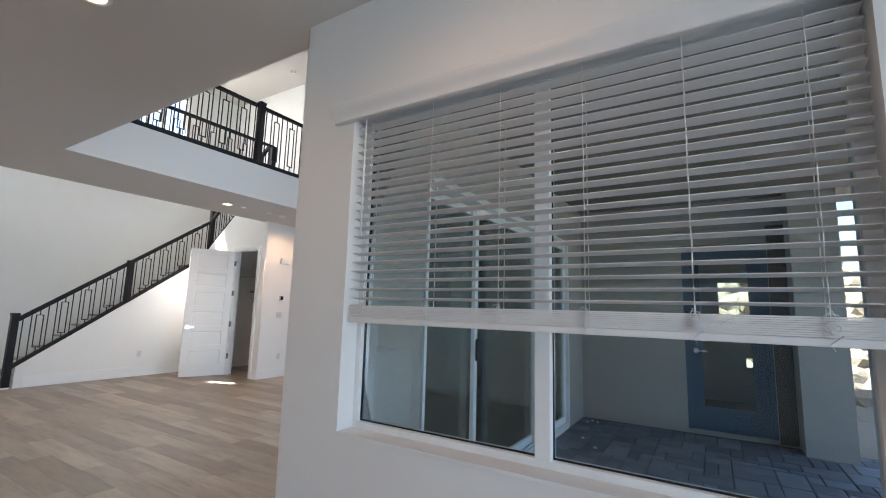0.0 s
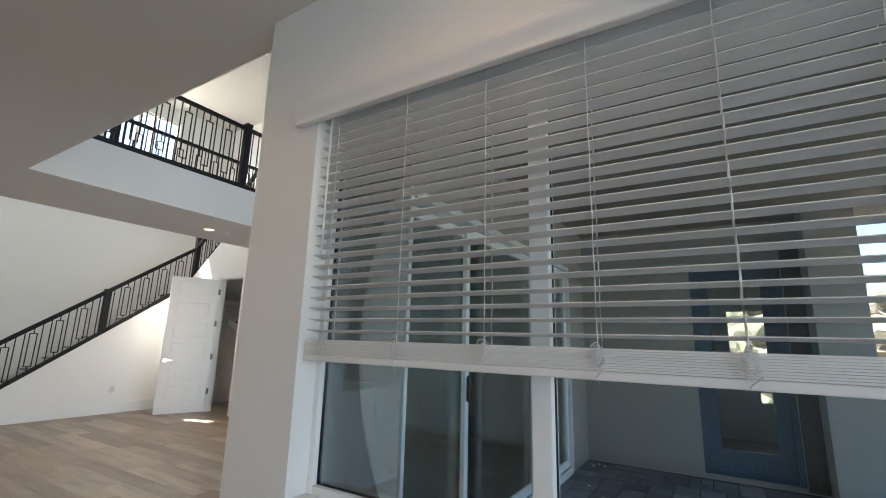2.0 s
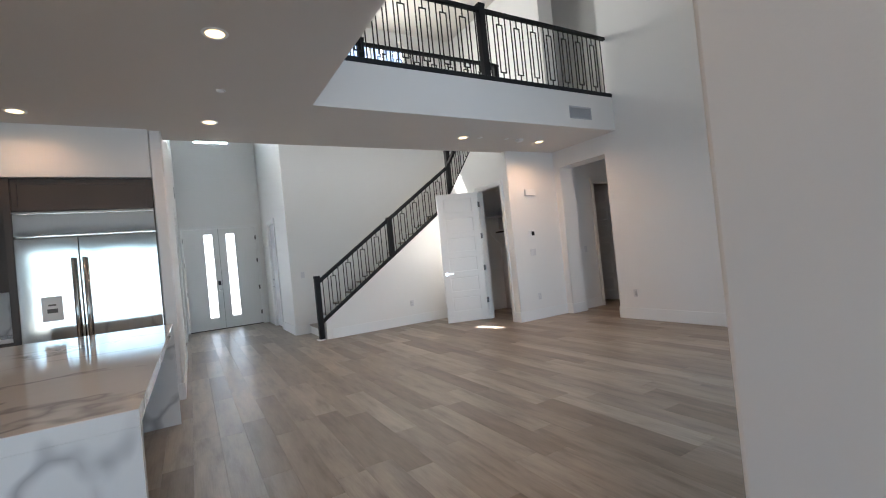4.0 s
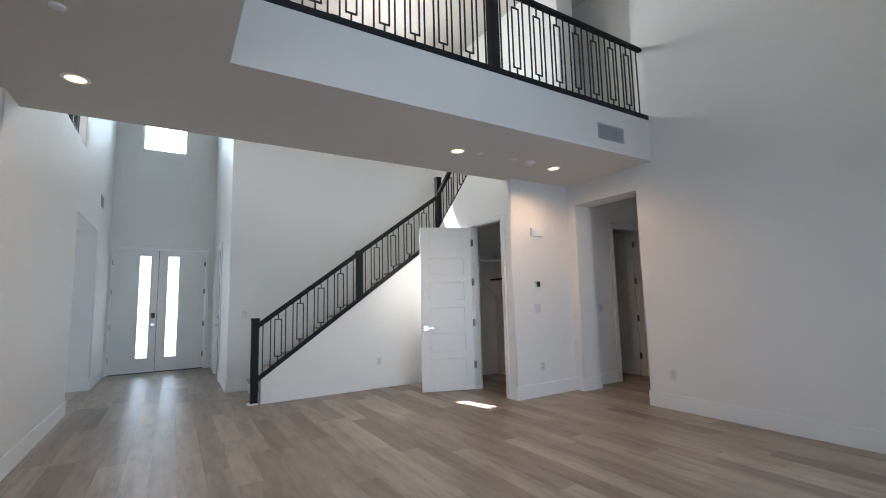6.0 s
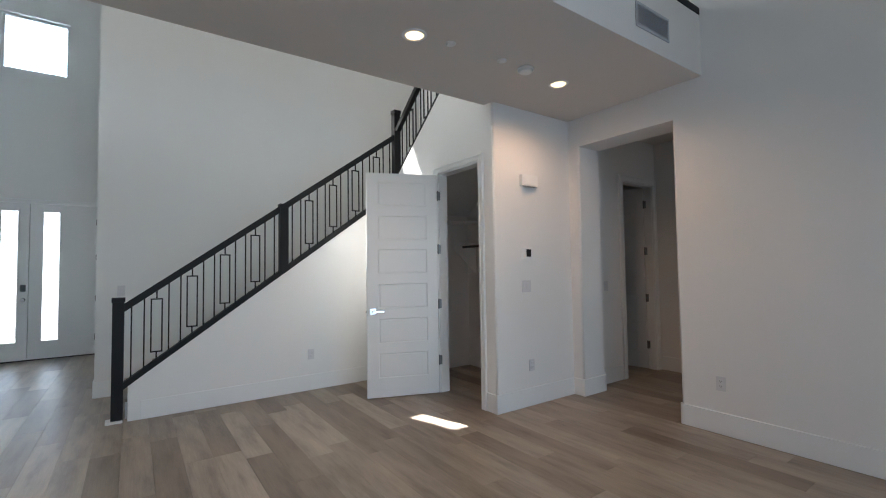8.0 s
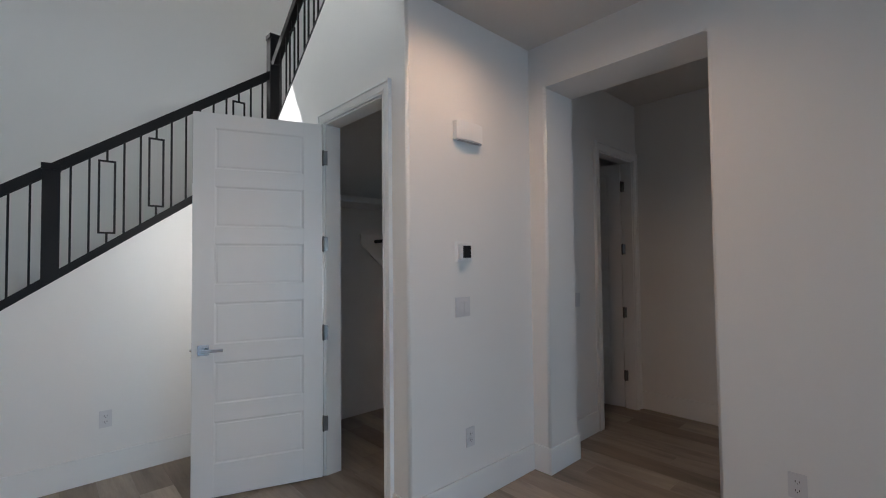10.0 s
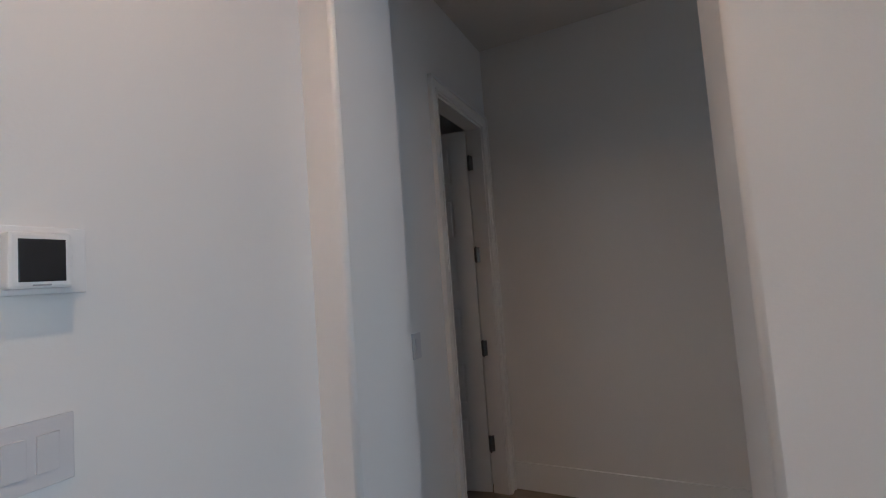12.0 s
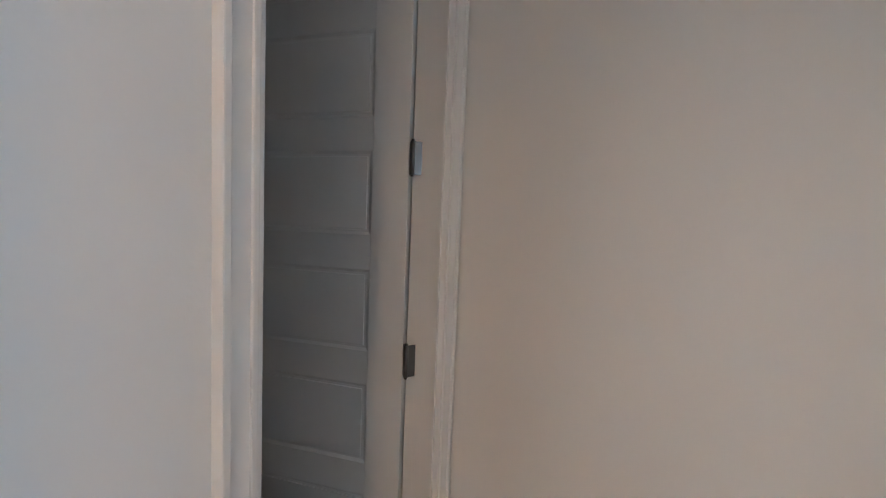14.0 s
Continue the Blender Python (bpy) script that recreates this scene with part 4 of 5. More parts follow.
def can_light(x, y, power, z=LOW):
    c = thing("recessed_light", (x, y, z), "round recessed ceiling downlight, switched on, warm", "ceiling light", "recessed ceiling lights")
    bm = BM()
    n = 32
    ring = [[bm.verts.new((r * math.cos(2 * math.pi * k / n), r * math.sin(2 * math.pi * k / n), zz)) for k in range(n)] for r, zz in ((0.062, 0.012), (0.064, -0.007), (0.08, -0.008), (0.088, -0.001))]
    for a, b in zip(ring, ring[1:]):
        for k in range(n):
            bm.faces.new((a[k], a[(k + 1) % n], b[(k + 1) % n], b[k])).smooth = True
    part("trim_ring", bm, PLASTIC, c)
    bm = BM()
    cyl(bm, (0, 0, -0.0045), (0, 0, 1), 0.0625, 0.004, 32)
    part("diffuser", bm, LAMPGLOW, c, "glowing warm diffuser")
    d = bpy.data.lights.new("downlight", "SPOT")
    d.energy, d.spot_size, d.spot_blend, d.shadow_soft_size, d.color = power, radians(165), 0.7, 0.06, (1.0, 0.62, 0.37)
    lo = new("downlight", d)
    lo.matrix_world = look((x, y, z - 0.02), (x, y + 0.0001, 0))


# power set by hand, bridge over kitchen; unseen kitchen ones continue the grid
for x, y in ((4.115, 6.475), (5.6, 6.47)):
    can_light(x, y, 5.4)
for x, y in ((0.767, 4.46), (0.8, 6.44), (-0.77, 6.44), (-0.8, 4.46), (0.82, 2.51), (-0.8, 2.51), (0.82, 0.54), (-0.8, 0.54)):
    can_light(x, y, 1.5)


def ceiling_disc(name, label, x, y, z, r, h, category):
    c = thing(name, (x, y, z), label, category)
    bm = BM()
    cyl(bm, (0, 0, -h * 0.45), (0, 0, 1), r, h * 0.45, 28)
    part("base", bm, PLASTIC, c)
    bm = BM()
    cyl(bm, (0, 0, -h), (0, 0, 1), r * 0.62, h * 0.55, 28, r * 0.9)
    part("cap", bm, PLASTIC, c)
    return c


ceiling_disc("smoke_detector", "round white smoke detector on the ceiling", 5.14, 6.42, LOW, 0.068, 0.035, "smoke detector")
ceiling_disc("sprinkler_cover", "small round white sprinkler cover plate", 0.86, 5.5, LOW, 0.04, 0.012, "sprinkler")
ceiling_disc("sprinkler_cover", "small round white sprinkler cover plate", 4.39, 6.43, LOW, 0.04, 0.012, "sprinkler")
ceiling_disc("sprinkler_cover", "small round white sprinkler cover plate", 4.88, 6.42, LOW, 0.04, 0.008, "sprinkler")
ceiling_disc("smoke_detector", "round white detector on the high ceiling", 4.75, 6.6, TOP, 0.075, 0.04, "smoke detector")
ceiling_disc("smoke_detector", "round white detector on the high ceiling", 6.0, 7.5, TOP, 0.06, 0.035, "smoke detector")


def wall_plate(name, label, category, loc, rz, kind, w=0.072, h=0.116):
    """A cover plate; its face looks along local -y."""
    p = thing(name, loc, label, category, "", rz)
    bm = BM()
    bx(bm, -w / 2, w / 2, -0.006, 0.0, -h / 2, h / 2, 0.002)
    part("plate", bm, PLATE, p)
    if kind == "outlet":
        for z in (-0.02, 0.02):
            bm = BM()
            bx(bm, -0.017, 0.017, -0.0085, -0.005, z - 0.0145, z + 0.0145, 0.003)
            o = part("receptacle", bm, PLATE, p)
            bm = BM()
            bx(bm, -0.0085, -0.006, -0.0095, -0.008, z - 0.003, z + 0.006)
            bx(bm, 0.006, 0.0085, -0.0095, -0.008, z - 0.003, z + 0.006)
            cyl(bm, (0, -0.008, z - 0.008), (0, -1, 0), 0.0022, 0.0015, 8)
            part("slots", bm, DARKP, o)
    else:
        gangs = [0.0] if kind == "switch" else [-0.023, 0.023]
        for g in gangs:
            bm = BM()
            bx(bm, g - 0.0165, g + 0.0165, -0.0095, -0.005, -0.033, 0.033, 0.0015)
            o = part("rocker", bm, PLATE, p)
            o.rotation_euler[0] = radians(2)
    return p


wall_plate("outlet", "white duplex wall outlet above the baseboard", "outlet", (5.847, PY - 0.0005, 0.40), 0, "outlet")
wall_plate("outlet", "white duplex wall outlet on the tall painted wall", "outlet", (XR - 0.0005, 5.622, 0.41), -90, "outlet")
wall_plate("outlet", "white duplex wall outlet under the staircase", "outlet", (4.25, 9.0495, 0.41), 0, "outlet")
wall_plate("light_switch", "white double rocker switch plate", "light switch", (5.794, PY - 0.0005, 1.193), 0, "double", 0.124, 0.118)
wall_plate("light_switch", "white single rocker switch plate beside a door", "light switch", (7.155, NY - 0.0005, 1.145), 0, "switch")
wall_plate("light_switch", "white switch plate on the stair wall", "light switch", (2.44, SY - 0.0005, 1.18), 0, "switch")


def thermostat():
    t = thing("thermostat", (5.807, PY, 1.528), "white wall thermostat with a dark square screen", "thermostat")
    bm = BM()
    bx(bm, -0.075, 0.075, -0.005, 0, -0.06, 0.062, 0.002)
    part("back_plate", bm, PLASTIC, t)
    bm = BM()
    bx(bm, -0.05, 0.04, -0.036, -0.004, -0.05, 0.048, 0.006)
    part("body", bm, PLASTIC, t)
    bm = BM()
    bx(bm, -0.037, 0.029, -0.0375, -0.035, -0.038, 0.036, 0.001)
    part("screen", bm, DARKP, t, "dark glass screen")
    bm = BM()
    bx(bm, -0.018, 0.008, -0.0368, -0.0355, -0.0455, -0.0425)
    part("marking", bm, GREYFILTER, t, "small grey marking")


thermostat()


def door_chime():
    t = thing("door_chime", (5.843, PY, 2.265), "white plastic door chime box on the wall", "door chime")
    bm = BM()
    arc = [(-0.115 + 0.23 * k / 12, -0.034 - 0.018 * (1 - ((k - 6) / 6) ** 2)) for k in range(13)]
    prism(bm, [(-0.115, 0.0)] + arc + [(0.115, 0.0)], "z", -0.058, 0.055)
    part("cover", bm, PLASTIC, t)
    bm = BM()
    bx(bm, -0.085, 0.085, -0.03, -0.008, -0.061, -0.057)
    part("grille", bm, GREYFILTER, t, "grey sound slots")


door_chime()


def air_vent(loc, w, h, rz, label, n=9):
    v = thing("air_vent", loc, label, "air vent", "", rz)
    bm = BM()
    f = 0.022
    bx(bm, -w / 2, w / 2, -0.008, 0, h / 2 - f, h / 2, 0.002)
    bx(bm, -w / 2, w / 2, -0.008, 0, -h / 2, -h / 2 + f, 0.002)
    bx(bm, -w / 2, -w / 2 + f, -0.008, 0, -h / 2 + f, h / 2 - f, 0.002)
    bx(bm, w / 2 - f, w / 2, -0.008, 0, -h / 2 + f, h / 2 - f, 0.002)
    part("frame", bm, GREYFILTER, v)
    bm = BM()
    bx(bm, -w / 2 + f, w / 2 - f, -0.0015, -0.0005, -h / 2 + f, h / 2 - f)
    part("backing", bm, GREYFILTER, v)
    bm = BM()
    prism(bm, [(-0.010, -0.006), (-0.009, -0.0072), (-0.002, 0.005), (-0.003, 0.0062)], "x", -w / 2 + f, w / 2 - f)
    s = part("slat", bm, GREYFILTER, v)
    for i in range(n):
        z = -h / 2 + f + (i + 0.5) * (h - 2 * f) / n
        if i == 0:
            s.location = (0, 0, z)
        else:
            again(s, v, (0, 0, z))


air_vent((5.74, VY - 0.0005, 3.225), 0.46, 0.19, 0, "light grey return air grille on the balcony face", 10)
air_vent((HX + 0.0005, 12.1, 3.2), 0.3, 0.2, 90, "light grey supply air grille high on the hall wall", 7)

# ---- kitchen ----


def island():
    k = thing("kitchen_island", (-0.3, 4.4, 0), "kitchen island with white veined quartz waterfall ends", "kitchen island")
    x0, x1, y0, y1 = -0.62, 0.61, -1.56, 1.56
    bm = BM()
    bx(bm, x0, x1, y0, y1, 0.865, 0.92, 0.003)
    part("countertop", bm, MARBLE, k, "white quartz top with grey veins")
    for a, b in ((y0, y0 + 0.055), (y1 - 0.055, y1)):
        bm = BM()
        bx(bm, x0, x1, a, b, 0.001, 0.8655, 0.003)
        part("waterfall_end", bm, MARBLE, k, "white quartz waterfall panel")
    bm = BM()
    bx(bm, x0 + 0.03, x1 - 0.33, y0 + 0.055, y1 - 0.055, 0.1, 0.865, 0.003)
    bx(bm, x0 + 0.08, x1 - 0.36, y0 + 0.055, y1 - 0.055, 0.001, 0.1)
    part("cabinet_body", bm, CABINET, k, "dark stained cabinet body")
    for i in range(4):
        a = y0 + 0.07 + i * 0.745
        bm = BM()
        bx(bm, x1 - 0.33, x1 - 0.312, a, a + 0.73, 0.12, 0.855, 0.002)
        bx(bm, x1 - 0.312, x1 - 0.305, a, a + 0.07, 0.12, 0.855, 0.002)
        bx(bm, x1 - 0.312, x1 - 0.305, a + 0.66, a + 0.73, 0.12, 0.855, 0.002)
        bx(bm, x1 - 0.312, x1 - 0.305, a + 0.07, a + 0.66, 0.12, 0.19, 0.002)
        bx(bm, x1 - 0.312, x1 - 0.305, a + 0.07, a + 0.66, 0.785, 0.855, 0.002)
        part("panel", bm, CABINET, k)


island()


def refrigerator():
    r = thing("refrigerator", (-0.375, 6.84, 0), "wide built-in stainless steel double-door refrigerator", "refrigerator")
    w = 0.575
    bm = BM()
    bx(bm, -w, w, 0.03, 0.62, 0.001, 2.13)
    part("body", bm, STEEL, r)
    mid = -0.09
    for a, b in ((-w, mid - 0.002), (mid + 0.002, w)):
        bm = BM()
        bx(bm, a, b, -0.03, 0.03, 0.12, 1.865, 0.006)
        part("door", bm, STEEL, r, "brushed stainless door")
    bm = BM()
    bx(bm, -w, w, -0.02, 0.03, 1.885, 2.115, 0.004)
    bx(bm, -w, w, -0.036, 0.03, 2.105, 2.128, 0.004)
    part("top_grille", bm, STEEL, r, "stainless top panel")
    bm = BM()
    bx(bm, -w, w, 0.0, 0.03, 0.001, 0.11)
    part("kick_plate", bm, DARKP, r)
    for x in (mid - 0.045, mid + 0.045):
        bm = BM()
        cyl(bm, (x, -0.085, 0.55), (0, 0, 1), 0.016, 1.1, 18)
        for z in (0.62, 1.58):
            cyl(bm, (x, -0.03, z), (0, -1, 0), 0.011, 0.055, 12)
        part("handle", bm, STEEL, r, "tubular stainless pull handle")
    bm = BM()
    bx(bm, -0.43, -0.23, -0.036, -0.028, 1.02, 1.3, 0.003)
    d = part("dispenser", bm, STEEL, r, "water dispenser panel")
    bm = BM()
    bx(bm, -0.41, -0.25, -0.0385, -0.0355, 1.04, 1.28)
    part("sticker", bm, LIGHTLABEL, r, "white paper sticker")
    bm = BM()
    bx(bm, -0.37, -0.29, -0.0395, -0.0385, 1.12, 1.16)
    bx(bm, -0.36, -0.30, -0.0395, -0.0385, 1.19, 1.205)
    part("print", bm, INK, r, "illegible grey print")


refrigerator()


def shaker_cabinet(name, x0, x1, z0, z1, y0, y1, doors, label, group):
    c = thing(name, ((x0 + x1) / 2, y0, z0), label, "kitchen cabinet", group)
    w, h = (x1 - x0) / 2, z1 - z0
    bm = BM()
    bx(bm, -w, w, 0.02, y1 - y0, 0.0, h)
    part("body", bm, CABINET, c)
    dw = 2 * w / doors
    for i in range(doors):
        a, b = -w + i * dw + 0.003, -w + (i + 1) * dw - 0.003
        s = 0.06
        bm = BM()
        bx(bm, a, a + s, 0, 0.02, 0.003, h - 0.003, 0.002)
        bx(bm, b - s, b, 0, 0.02, 0.003, h - 0.003, 0.002)
        bx(bm, a + s, b - s, 0, 0.02, 0.003, 0.003 + s, 0.002)
        bx(bm, a + s, b - s, 0, 0.02, h - 0.003 - s, h - 0.003, 0.002)
        bx(bm, a + s, b - s, 0.010, 0.02, 0.003 + s, h - 0.003 - s)
        part("door", bm, CABINET, c)


shaker_cabinet("upper_cabinet", -0.97, 0.2, 2.14, 2.465, 6.86, 7.48, 1, "dark stained cabinet above the refrigerator", "kitchen cabinets")
shaker_cabinet("wall_cabinet", -2.2, -1.02, 1.37, 2.465, 7.13, 7.48, 2, "dark stained wall cabinet beside the refrigerator", "kitchen cabinets")
shaker_cabinet("wall_cabinet", -3.38, -2.21, 1.37, 2.465, 7.13, 7.48, 2, "dark stained wall cabinet beside the refrigerator", "kitchen cabinets")
shaker_cabinet("base_cabinet", -2.2, -1.02, 0.1, 0.88, 6.88, 7.48, 2, "dark stained base cabinet under a white counter", "kitchen cabinets")
shaker_cabinet("base_cabinet", -3.38, -2.21, 0.1, 0.88, 6.88, 7.48, 2, "dark stained base cabinet under a white counter", "kitchen cabinets")
tagged(part("tall_panel", bx(BM(), -1.015, -0.955, 6.83, 7.48, 0.001, 2.465, 0.003), CABINET), "dark stained end panel beside the refrigerator", "cabinet panel")
tagged(part("tall_panel", bx(BM(), 0.203, 0.2045, 6.85, 7.48, 0.001, 2.465), CABINET), "dark stained filler beside the refrigerator", "cabinet panel")
tagged(part("countertop", bx(BM(), -3.38, -1.02, 6.86, 7.48, 0.88, 0.92, 0.003), MARBLE), "white veined quartz counter on base cabinets", "countertop")
tagged(part("backsplash", bx(BM(), -3.38, -1.02, 7.485, 7.498, 0.921, 1.37), MARBLE), "white veined quartz backsplash", "backsplash")
tagged(part("toe_kick", bx(BM(), -3.38, -1.02, 6.95, 7.48, 0.001, 0.1), BLACKGAP), "dark recessed toe kick under the cabinets", "toe kick")

# ---- patio and yard ----
structure("ground", bx(BM(), -120, 120, -120, 120, -0.5, -0.12), GRAVEL, "tan gravel ground", "ground")
structure("wall_patio_far", grid_wall(BM(), "y", PX, PX + 0.2, -1.4, YS - 0.02, -0.1, 3.0, [(-0.8, 0.1, 0.0, 2.3)]), STUCCO, "grey-beige stucco patio wall with a blue door", "wall")
structure("wall_patio_pier", bx(BM(), 6.06, PX, -1.4, -0.98, -0.1, 3.0), STUCCO, "grey-beige stucco pier at the patio's edge", "wall")
# soffit and beam reach out of view past the pier to shade the patio
structure("ceiling_patio", bx(BM(), 1.76, PX + 0.2, -2.9, YS - 0.02, 2.85, 3.0), SOFFIT, "tan painted patio soffit", "ceiling")
structure("wall_patio_beam", bx(BM(), 1.76, PX + 0.2, -2.9, -2.65, 2.5, 2.85), STUCCO, "stucco beam added at the edge of the lengthened patio roof", "wall")
# added thin sheet for the dark corner where the door wall meets the pier
structure("trim_pier_side", bx(BM(), PX - 0.014, PX - 0.002, -0.978, -0.805, -0.012, 2.5), CABINET, "dark brown sheet added in the corner between the blue door and the pier", "trim")
# small outer room behind the glazed door
structure("wall_outer_room_back", grid_wall(BM(), "y", 9.1, 9.22, -1.4, YS - 0.02, -0.1, 3.0, [(-0.84, -0.28, 0.98, 2.02), (-0.84, -0.64, 0.55, 0.74)]), PAINT, "off-white back wall of the outer room with a window", "wall")
for _y in (-1.4, YS - 0.12):
    structure("wall_outer_room_side", bx(BM(), PX + 0.2, 9.1, _y, _y + 0.1, -0.1, 3.0), PAINT, "off-white side wall of the outer room", "wall")
structure("ceiling_outer_room", bx(BM(), PX + 0.2, 9.22, -1.4, YS - 0.02, 3.0, 3.12), CEIL, "off-white ceiling of the outer room", "ceiling")
structure("floor_outer_room", bx(BM(), PX + 0.2, 9.1, -1.3, YS - 0.12, -0.13, -0.01), GRAVEL, "bare concrete floor of the outer room", "floor")


def blue_door():
    d = thing("door_patio", (PX + 0.05, 0.1, 0.02), "slate-blue patio door with a large glass lite", "door")
    tagged(d, kind="structure")
    w, h = 0.84, 2.28
    bm = BM()
    grid_wall(bm, "y", 0.0, 0.05, -w, -0.06, 0.0, h, [(-w + 0.14, -0.185, 0.28, 2.1)])
    part("leaf", bm, BLUE, d)
    bm = BM()
    bx(bm, -0.03, 0.08, -0.06, 0.0, 0.0, h, 0.003)
    bx(bm, -0.03, 0.08, -w - 0.06, -w, 0.0, h, 0.003)
    part("frame", bm, BLUE, d)
    bm = BM()
    bx(bm, 0.02, 0.028, -w + 0.13, -0.175, 0.27, 2.11)
    g = part("pane", bm, TINTED, d)
    for z in (0.95, 1.1):
        bm = BM()
        cyl(bm, (0, -0.12, z), (-1, 0, 0), 0.03, 0.02, 18)
        if z < 1:
            cyl(bm, (-0.02, -0.12, z), (-1, 0, 0), 0.01, 0.03, 12)
            bx(bm, -0.06, -0.048, -0.24, -0.11, z - 0.01, z + 0.01, 0.003)
        part("handle" if z < 1 else "deadbolt", bm, CHROME, d, "chrome door hardware")
    bm = BM()
    bx(bm, -0.06, 0.08, -w - 0.06, 0.0, -0.02, 0.0, 0.002)
    part("threshold", bm, STUCCO, d, "pale threshold")


blue_door()


def boulder(loc, s, seed):
    rnd = random.Random(seed)
    bm = BM()
    bmesh.ops.create_icosphere(bm, subdivisions=3, radius=1.0)
    off = Vector((rnd.uniform(0, 50), rnd.uniform(0, 50), rnd.uniform(0, 50)))
    for v in bm.verts:
        n = v.co.normalized()
        k = 1 + 0.42 * noise.noise(n * 1.3 + off) + 0.14 * noise.noise(n * 4 + off)
        v.co = Vector((n.x * s * 1.25 * k, n.y * s * k, n.z * s * 0.8 * k))
    o = part("boulder", bm, BOULDER)
    tagged(o, "rough sunlit tan sandstone boulder in the yard", "boulder", "boulders in the yard")
    o.location = loc
    return o


rb = random.Random(11)
for i in range(64):
    row = i % 8
    boulder((9.6 + 0.55 * row + rb.uniform(-0.2, 0.2), -7.5 + 8.0 * (i // 8 + rb.random()) / 8, -0.15 + 0.36 * row), rb.uniform(0.36, 0.62), i)
structure("ground_bank", prism(BM(), [(9.2, -0.13), (13.5, 2.5), (13.5, -0.13)], "y", -12, 3), GRAVEL, "tan gravel bank under the boulders", "ground")
structure("wall_yard", bx(BM(), 13.6, 13.9, -30, 20, -0.2, 3.1), STUCCO, "tan yard wall behind boulders", "wall")
structure("wall_yard_rear", bx(BM(), -30, 13.6, -16.3, -16.0, -0.2, 1.8), STUCCO, "tan rear yard wall", "wall")

# ---- floors, boards and pavers last ----


def chamfer_piece(w, l, h, e=0.0009):
    """A flat piece with eased top edges, centred, its top at 0."""
    bm = BM()
    lo = [bm.verts.new((x, y, -h)) for x, y in ((-w, -l), (w, -l), (w, l), (-w, l))]
    mi = [bm.verts.new((x, y, -e)) for x, y in ((-w, -l), (w, -l), (w, l), (-w, l))]
    to = [bm.verts.new((x, y, 0)) for x, y in ((-w + e, -l + e), (w - e, -l + e), (w - e, l - e), (-w + e, l - e))]
    bm.faces.new(to)
    for a, b in ((lo, mi), (mi, to)):
        for i in range(4):
            bm.faces.new((a[i], a[(i + 1) % 4], b[(i + 1) % 4], b[i]))
    return bm


def add_piece(verts, faces, x0, x1, y0, y1, z, h, e=0.0009):
    b = len(verts)
    for zz, i in ((z - h, 0), (z - e, 0), (z, e)):
        verts += [(x0 + i, y0 + i, zz), (x1 - i, y0 + i, zz), (x1 - i, y1 - i, zz), (x0 + i, y1 - i, zz)]
    faces.append((b + 8, b + 9, b + 10, b + 11))
    for o in (0, 4):
        for i in range(4):
            j = (i + 1) % 4
            faces.append((b + o + i, b + o + j, b + o + 4 + j, b + o + 4 + i))


def joined(name, verts, faces, material, parent):
    me = bpy.data.meshes.new(name)
    me.from_pydata(verts, [], faces)
    me.materials.append(material)
    ob = new(name, me)
    ob.parent = parent
    ob["kind"] = "stuff"
    return ob


def plank_floor():
    bm = BM()
    bx(bm, -3.4, 1.76, -3.4, FY + 0.16, -0.12, -0.008)
    bx(bm, 1.76, 6.92, YS + 0.002, FY + 0.16, -0.12, -0.008)
    bx(bm, 6.92, 8.44, 3.0, FY + 0.16, -0.12, -0.008)
    fl = structure("floor", bm, BLACKGAP, "greige oak-look plank floor", "floor")
    pw, pl, gap = 0.19, 1.24, 0.0003
    rnd = random.Random(7)
    base = None
    verts, faces = [], []
    count = 0
    x = -3.4
    while x < 8.4:
        y = -3.4 - rnd.uniform(0, pl)
        while y < FY + 0.1:
            y0, y1 = max(y, -3.4), min(y + pl, FY + 0.1)
            x1 = min(x + pw, 8.42)
            if y1 - y0 > 0.02:
                if x1 > 1.76 and y0 < YS:
                    y0 = max(y0, YS + 0.002)
                if y1 - y0 < 0.02 or (x > 6.85 and y0 < 3.0):
                    y += pl
                    continue
                whole = abs(y1 - y0 - pl) < 1e-6 and abs(x1 - x - pw) < 1e-6
                near = 0.3 < x < 6.9 and 1.0 < y0 and y1 < 10.6
                if whole and near and count < 296 and not (x > 5.4 and y1 > 7.2):
                    if base is None:
                        base = part("plank", chamfer_piece(pw / 2 - gap, pl / 2 - gap, 0.008), PLANK, fl)
                        ob = base
                    else:
                        ob = again(base, fl, name="plank")
                    ob.location = ((x + x1) / 2, (y0 + y1) / 2, 0)
                    count += 1
                else:
                    add_piece(verts, faces, x + gap, x1 - gap, y0 + gap, y1 - gap, 0.0, 0.008)
            y += pl
        x += pw
    joined("plank_rest", verts, faces, PLANK, fl)


plank_floor()


def loft_floor():
    bm = BM()
    bx(bm, 0.33, XR, VY + 0.1, BY - 0.1, LOFT + 0.001, LOFT + 0.012)
    structure("floor_loft", bm, PLANK, "greige plank floor of the loft", "floor")


loft_floor()


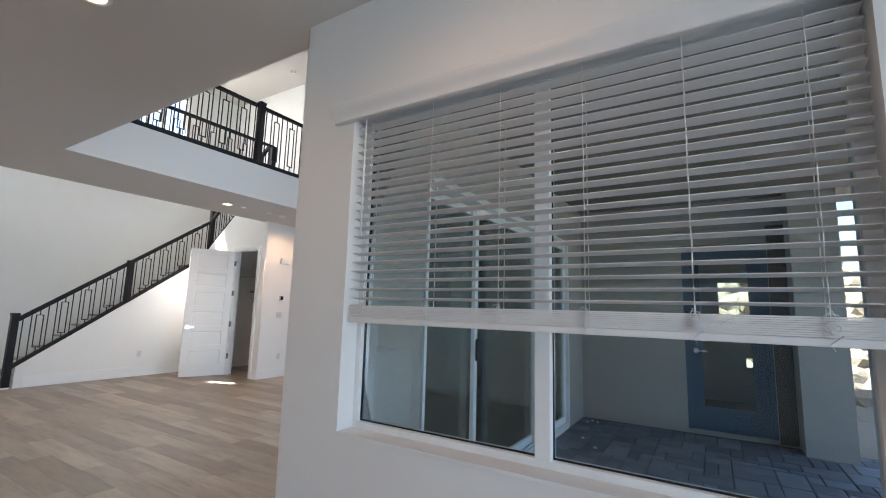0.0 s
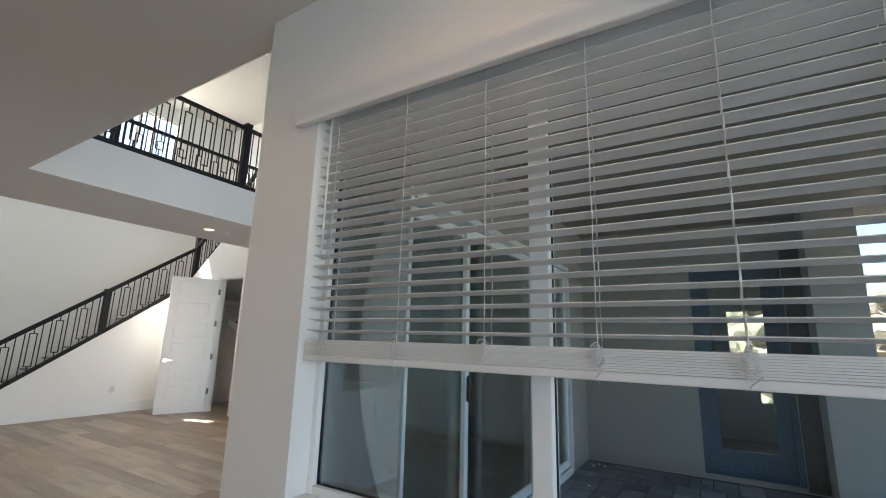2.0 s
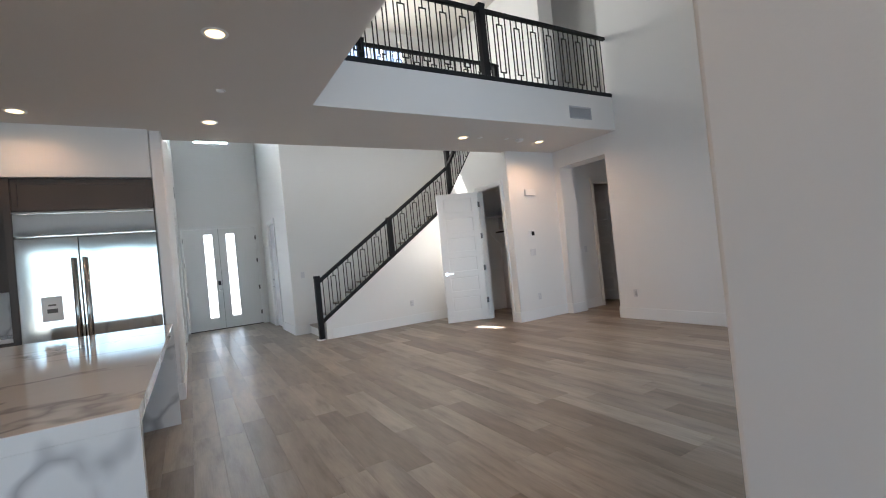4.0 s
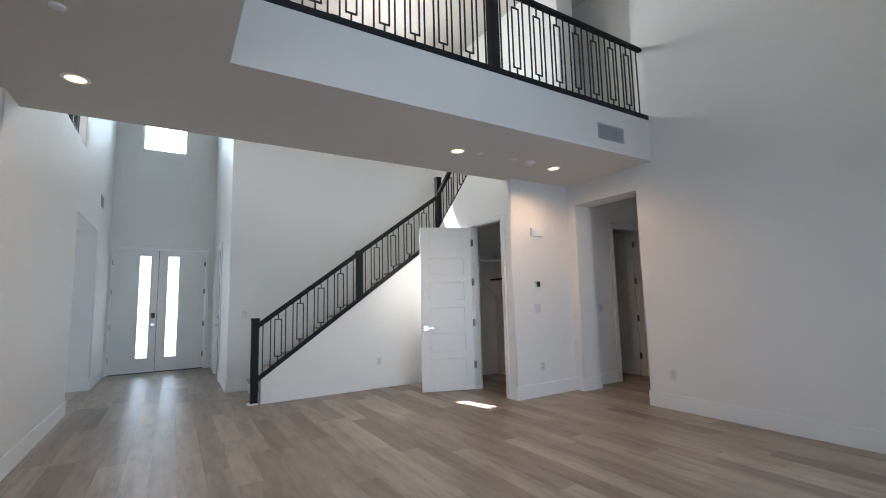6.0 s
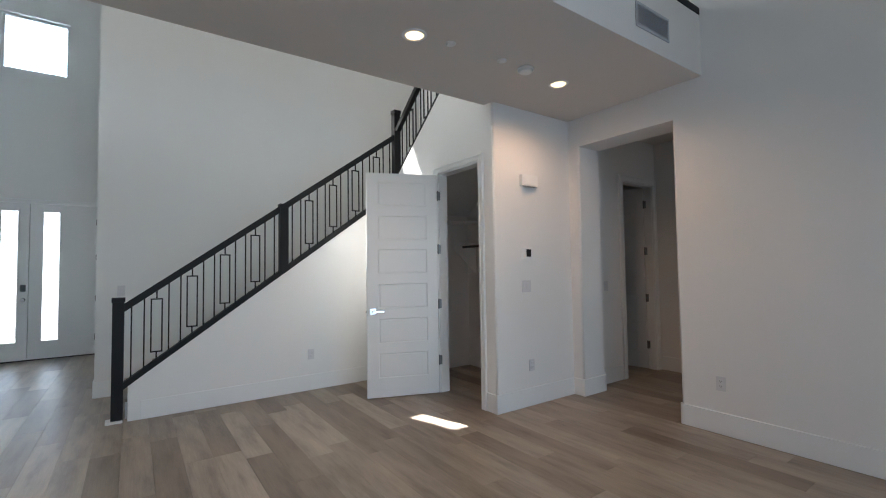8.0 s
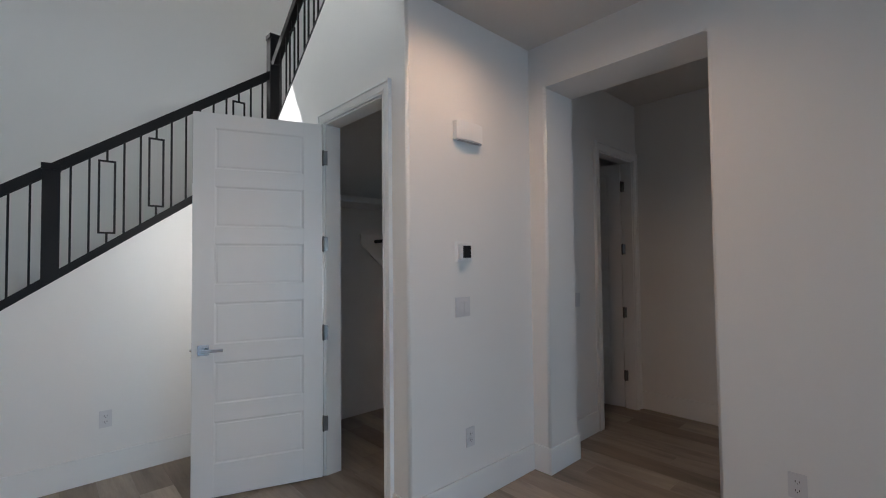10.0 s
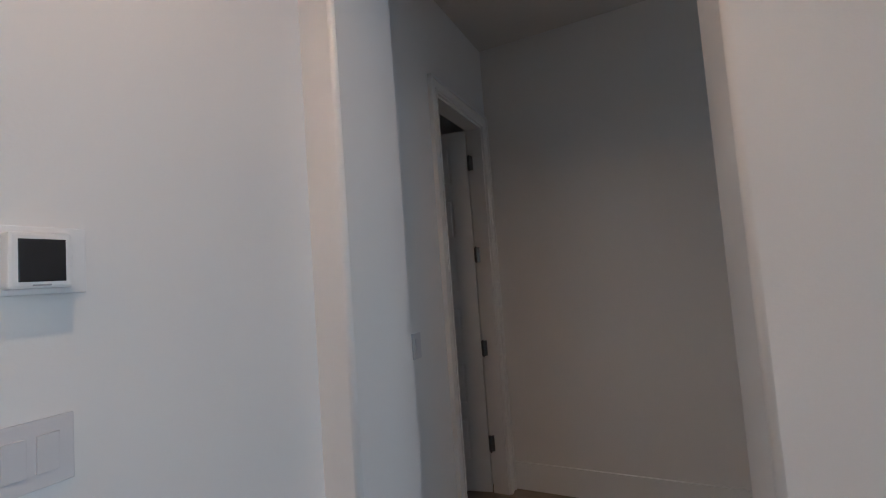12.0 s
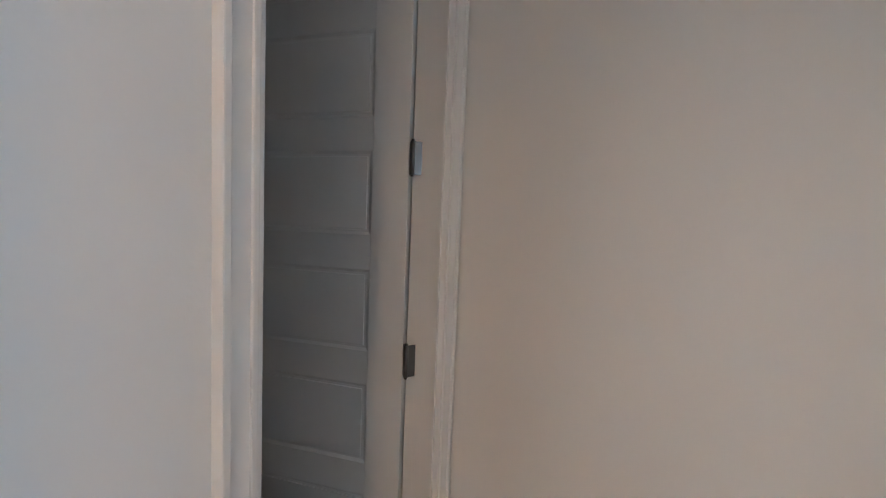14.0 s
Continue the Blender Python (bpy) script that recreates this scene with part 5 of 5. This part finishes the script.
def paver_patio():
    """Pavers of four sizes in a random ashlar bond."""
    bm = BM()
    bx(bm, 1.76, PX, -3.6, YS - 0.02, -0.13, -0.03)
    pv = structure("pavement", bm, BLACKGAP, "dark slate-coloured patio pavers", "pavement")
    rnd = random.Random(3)
    base, verts, faces = {}, [], []
    u, count = 0.112, 0
    nx, ny = int((PX - 1.77) / u), int((YS + 3.57) / u)
    taken = [[False] * ny for _ in range(nx)]
    for j in range(ny):
        for i in range(nx):
            if taken[i][j]:
                continue
            sizes = [(2, 2), (3, 2), (2, 3), (2, 1), (1, 2), (3, 1)]
            rnd.shuffle(sizes)
            for a, b in sizes + [(1, 1)]:
                if i + a <= nx and j + b <= ny and not any(taken[i + p][j + q] for p in range(a) for q in range(b)):
                    break
            for p in range(a):
                for q in range(b):
                    taken[i + p][j + q] = True
            x, y = 1.77 + i * u, YS - 0.03 - j * u
            w, l = a * u, b * u
            if x > 2.9 and y > -1.2 and count < 296:
                if (a, b) not in base:
                    base[a, b] = ob = part("paver", chamfer_piece(w / 2 - 0.004, l / 2 - 0.004, 0.05, 0.006), PAVER, pv)
                else:
                    ob = again(base[a, b], pv, name="paver")
                ob.location = (x + w / 2, y - l / 2, -0.012 + rnd.uniform(-0.004, 0.002))
                count += 1
            else:
                add_piece(verts, faces, x + 0.004, x + w - 0.004, y - l + 0.004, y - 0.004, -0.012, 0.05, 0.006)
    joined("paver_rest", verts, faces, PAVER, pv)


paver_patio()


def debris():
    rnd = random.Random(5)
    for i, (x, y) in enumerate(((6.2, 1.2), (6.15, 1.12), (6.1, 1.24), (5.0, 0.9), (5.3, 1.1))):
        bm = BM()
        bmesh.ops.create_icosphere(bm, subdivisions=2, radius=0.018)
        for v in bm.verts:
            v.co *= 1 + 0.5 * noise.noise(v.co * 60 + Vector((i * 3.1, 0, 0)))
            v.co.z *= 0.6
        o = tagged(part("debris", bm, RUBBLE), "small pale construction crumb on the pavers", "debris", "crumbs on the patio")
        o.location = (x, y, -0.002)


debris()
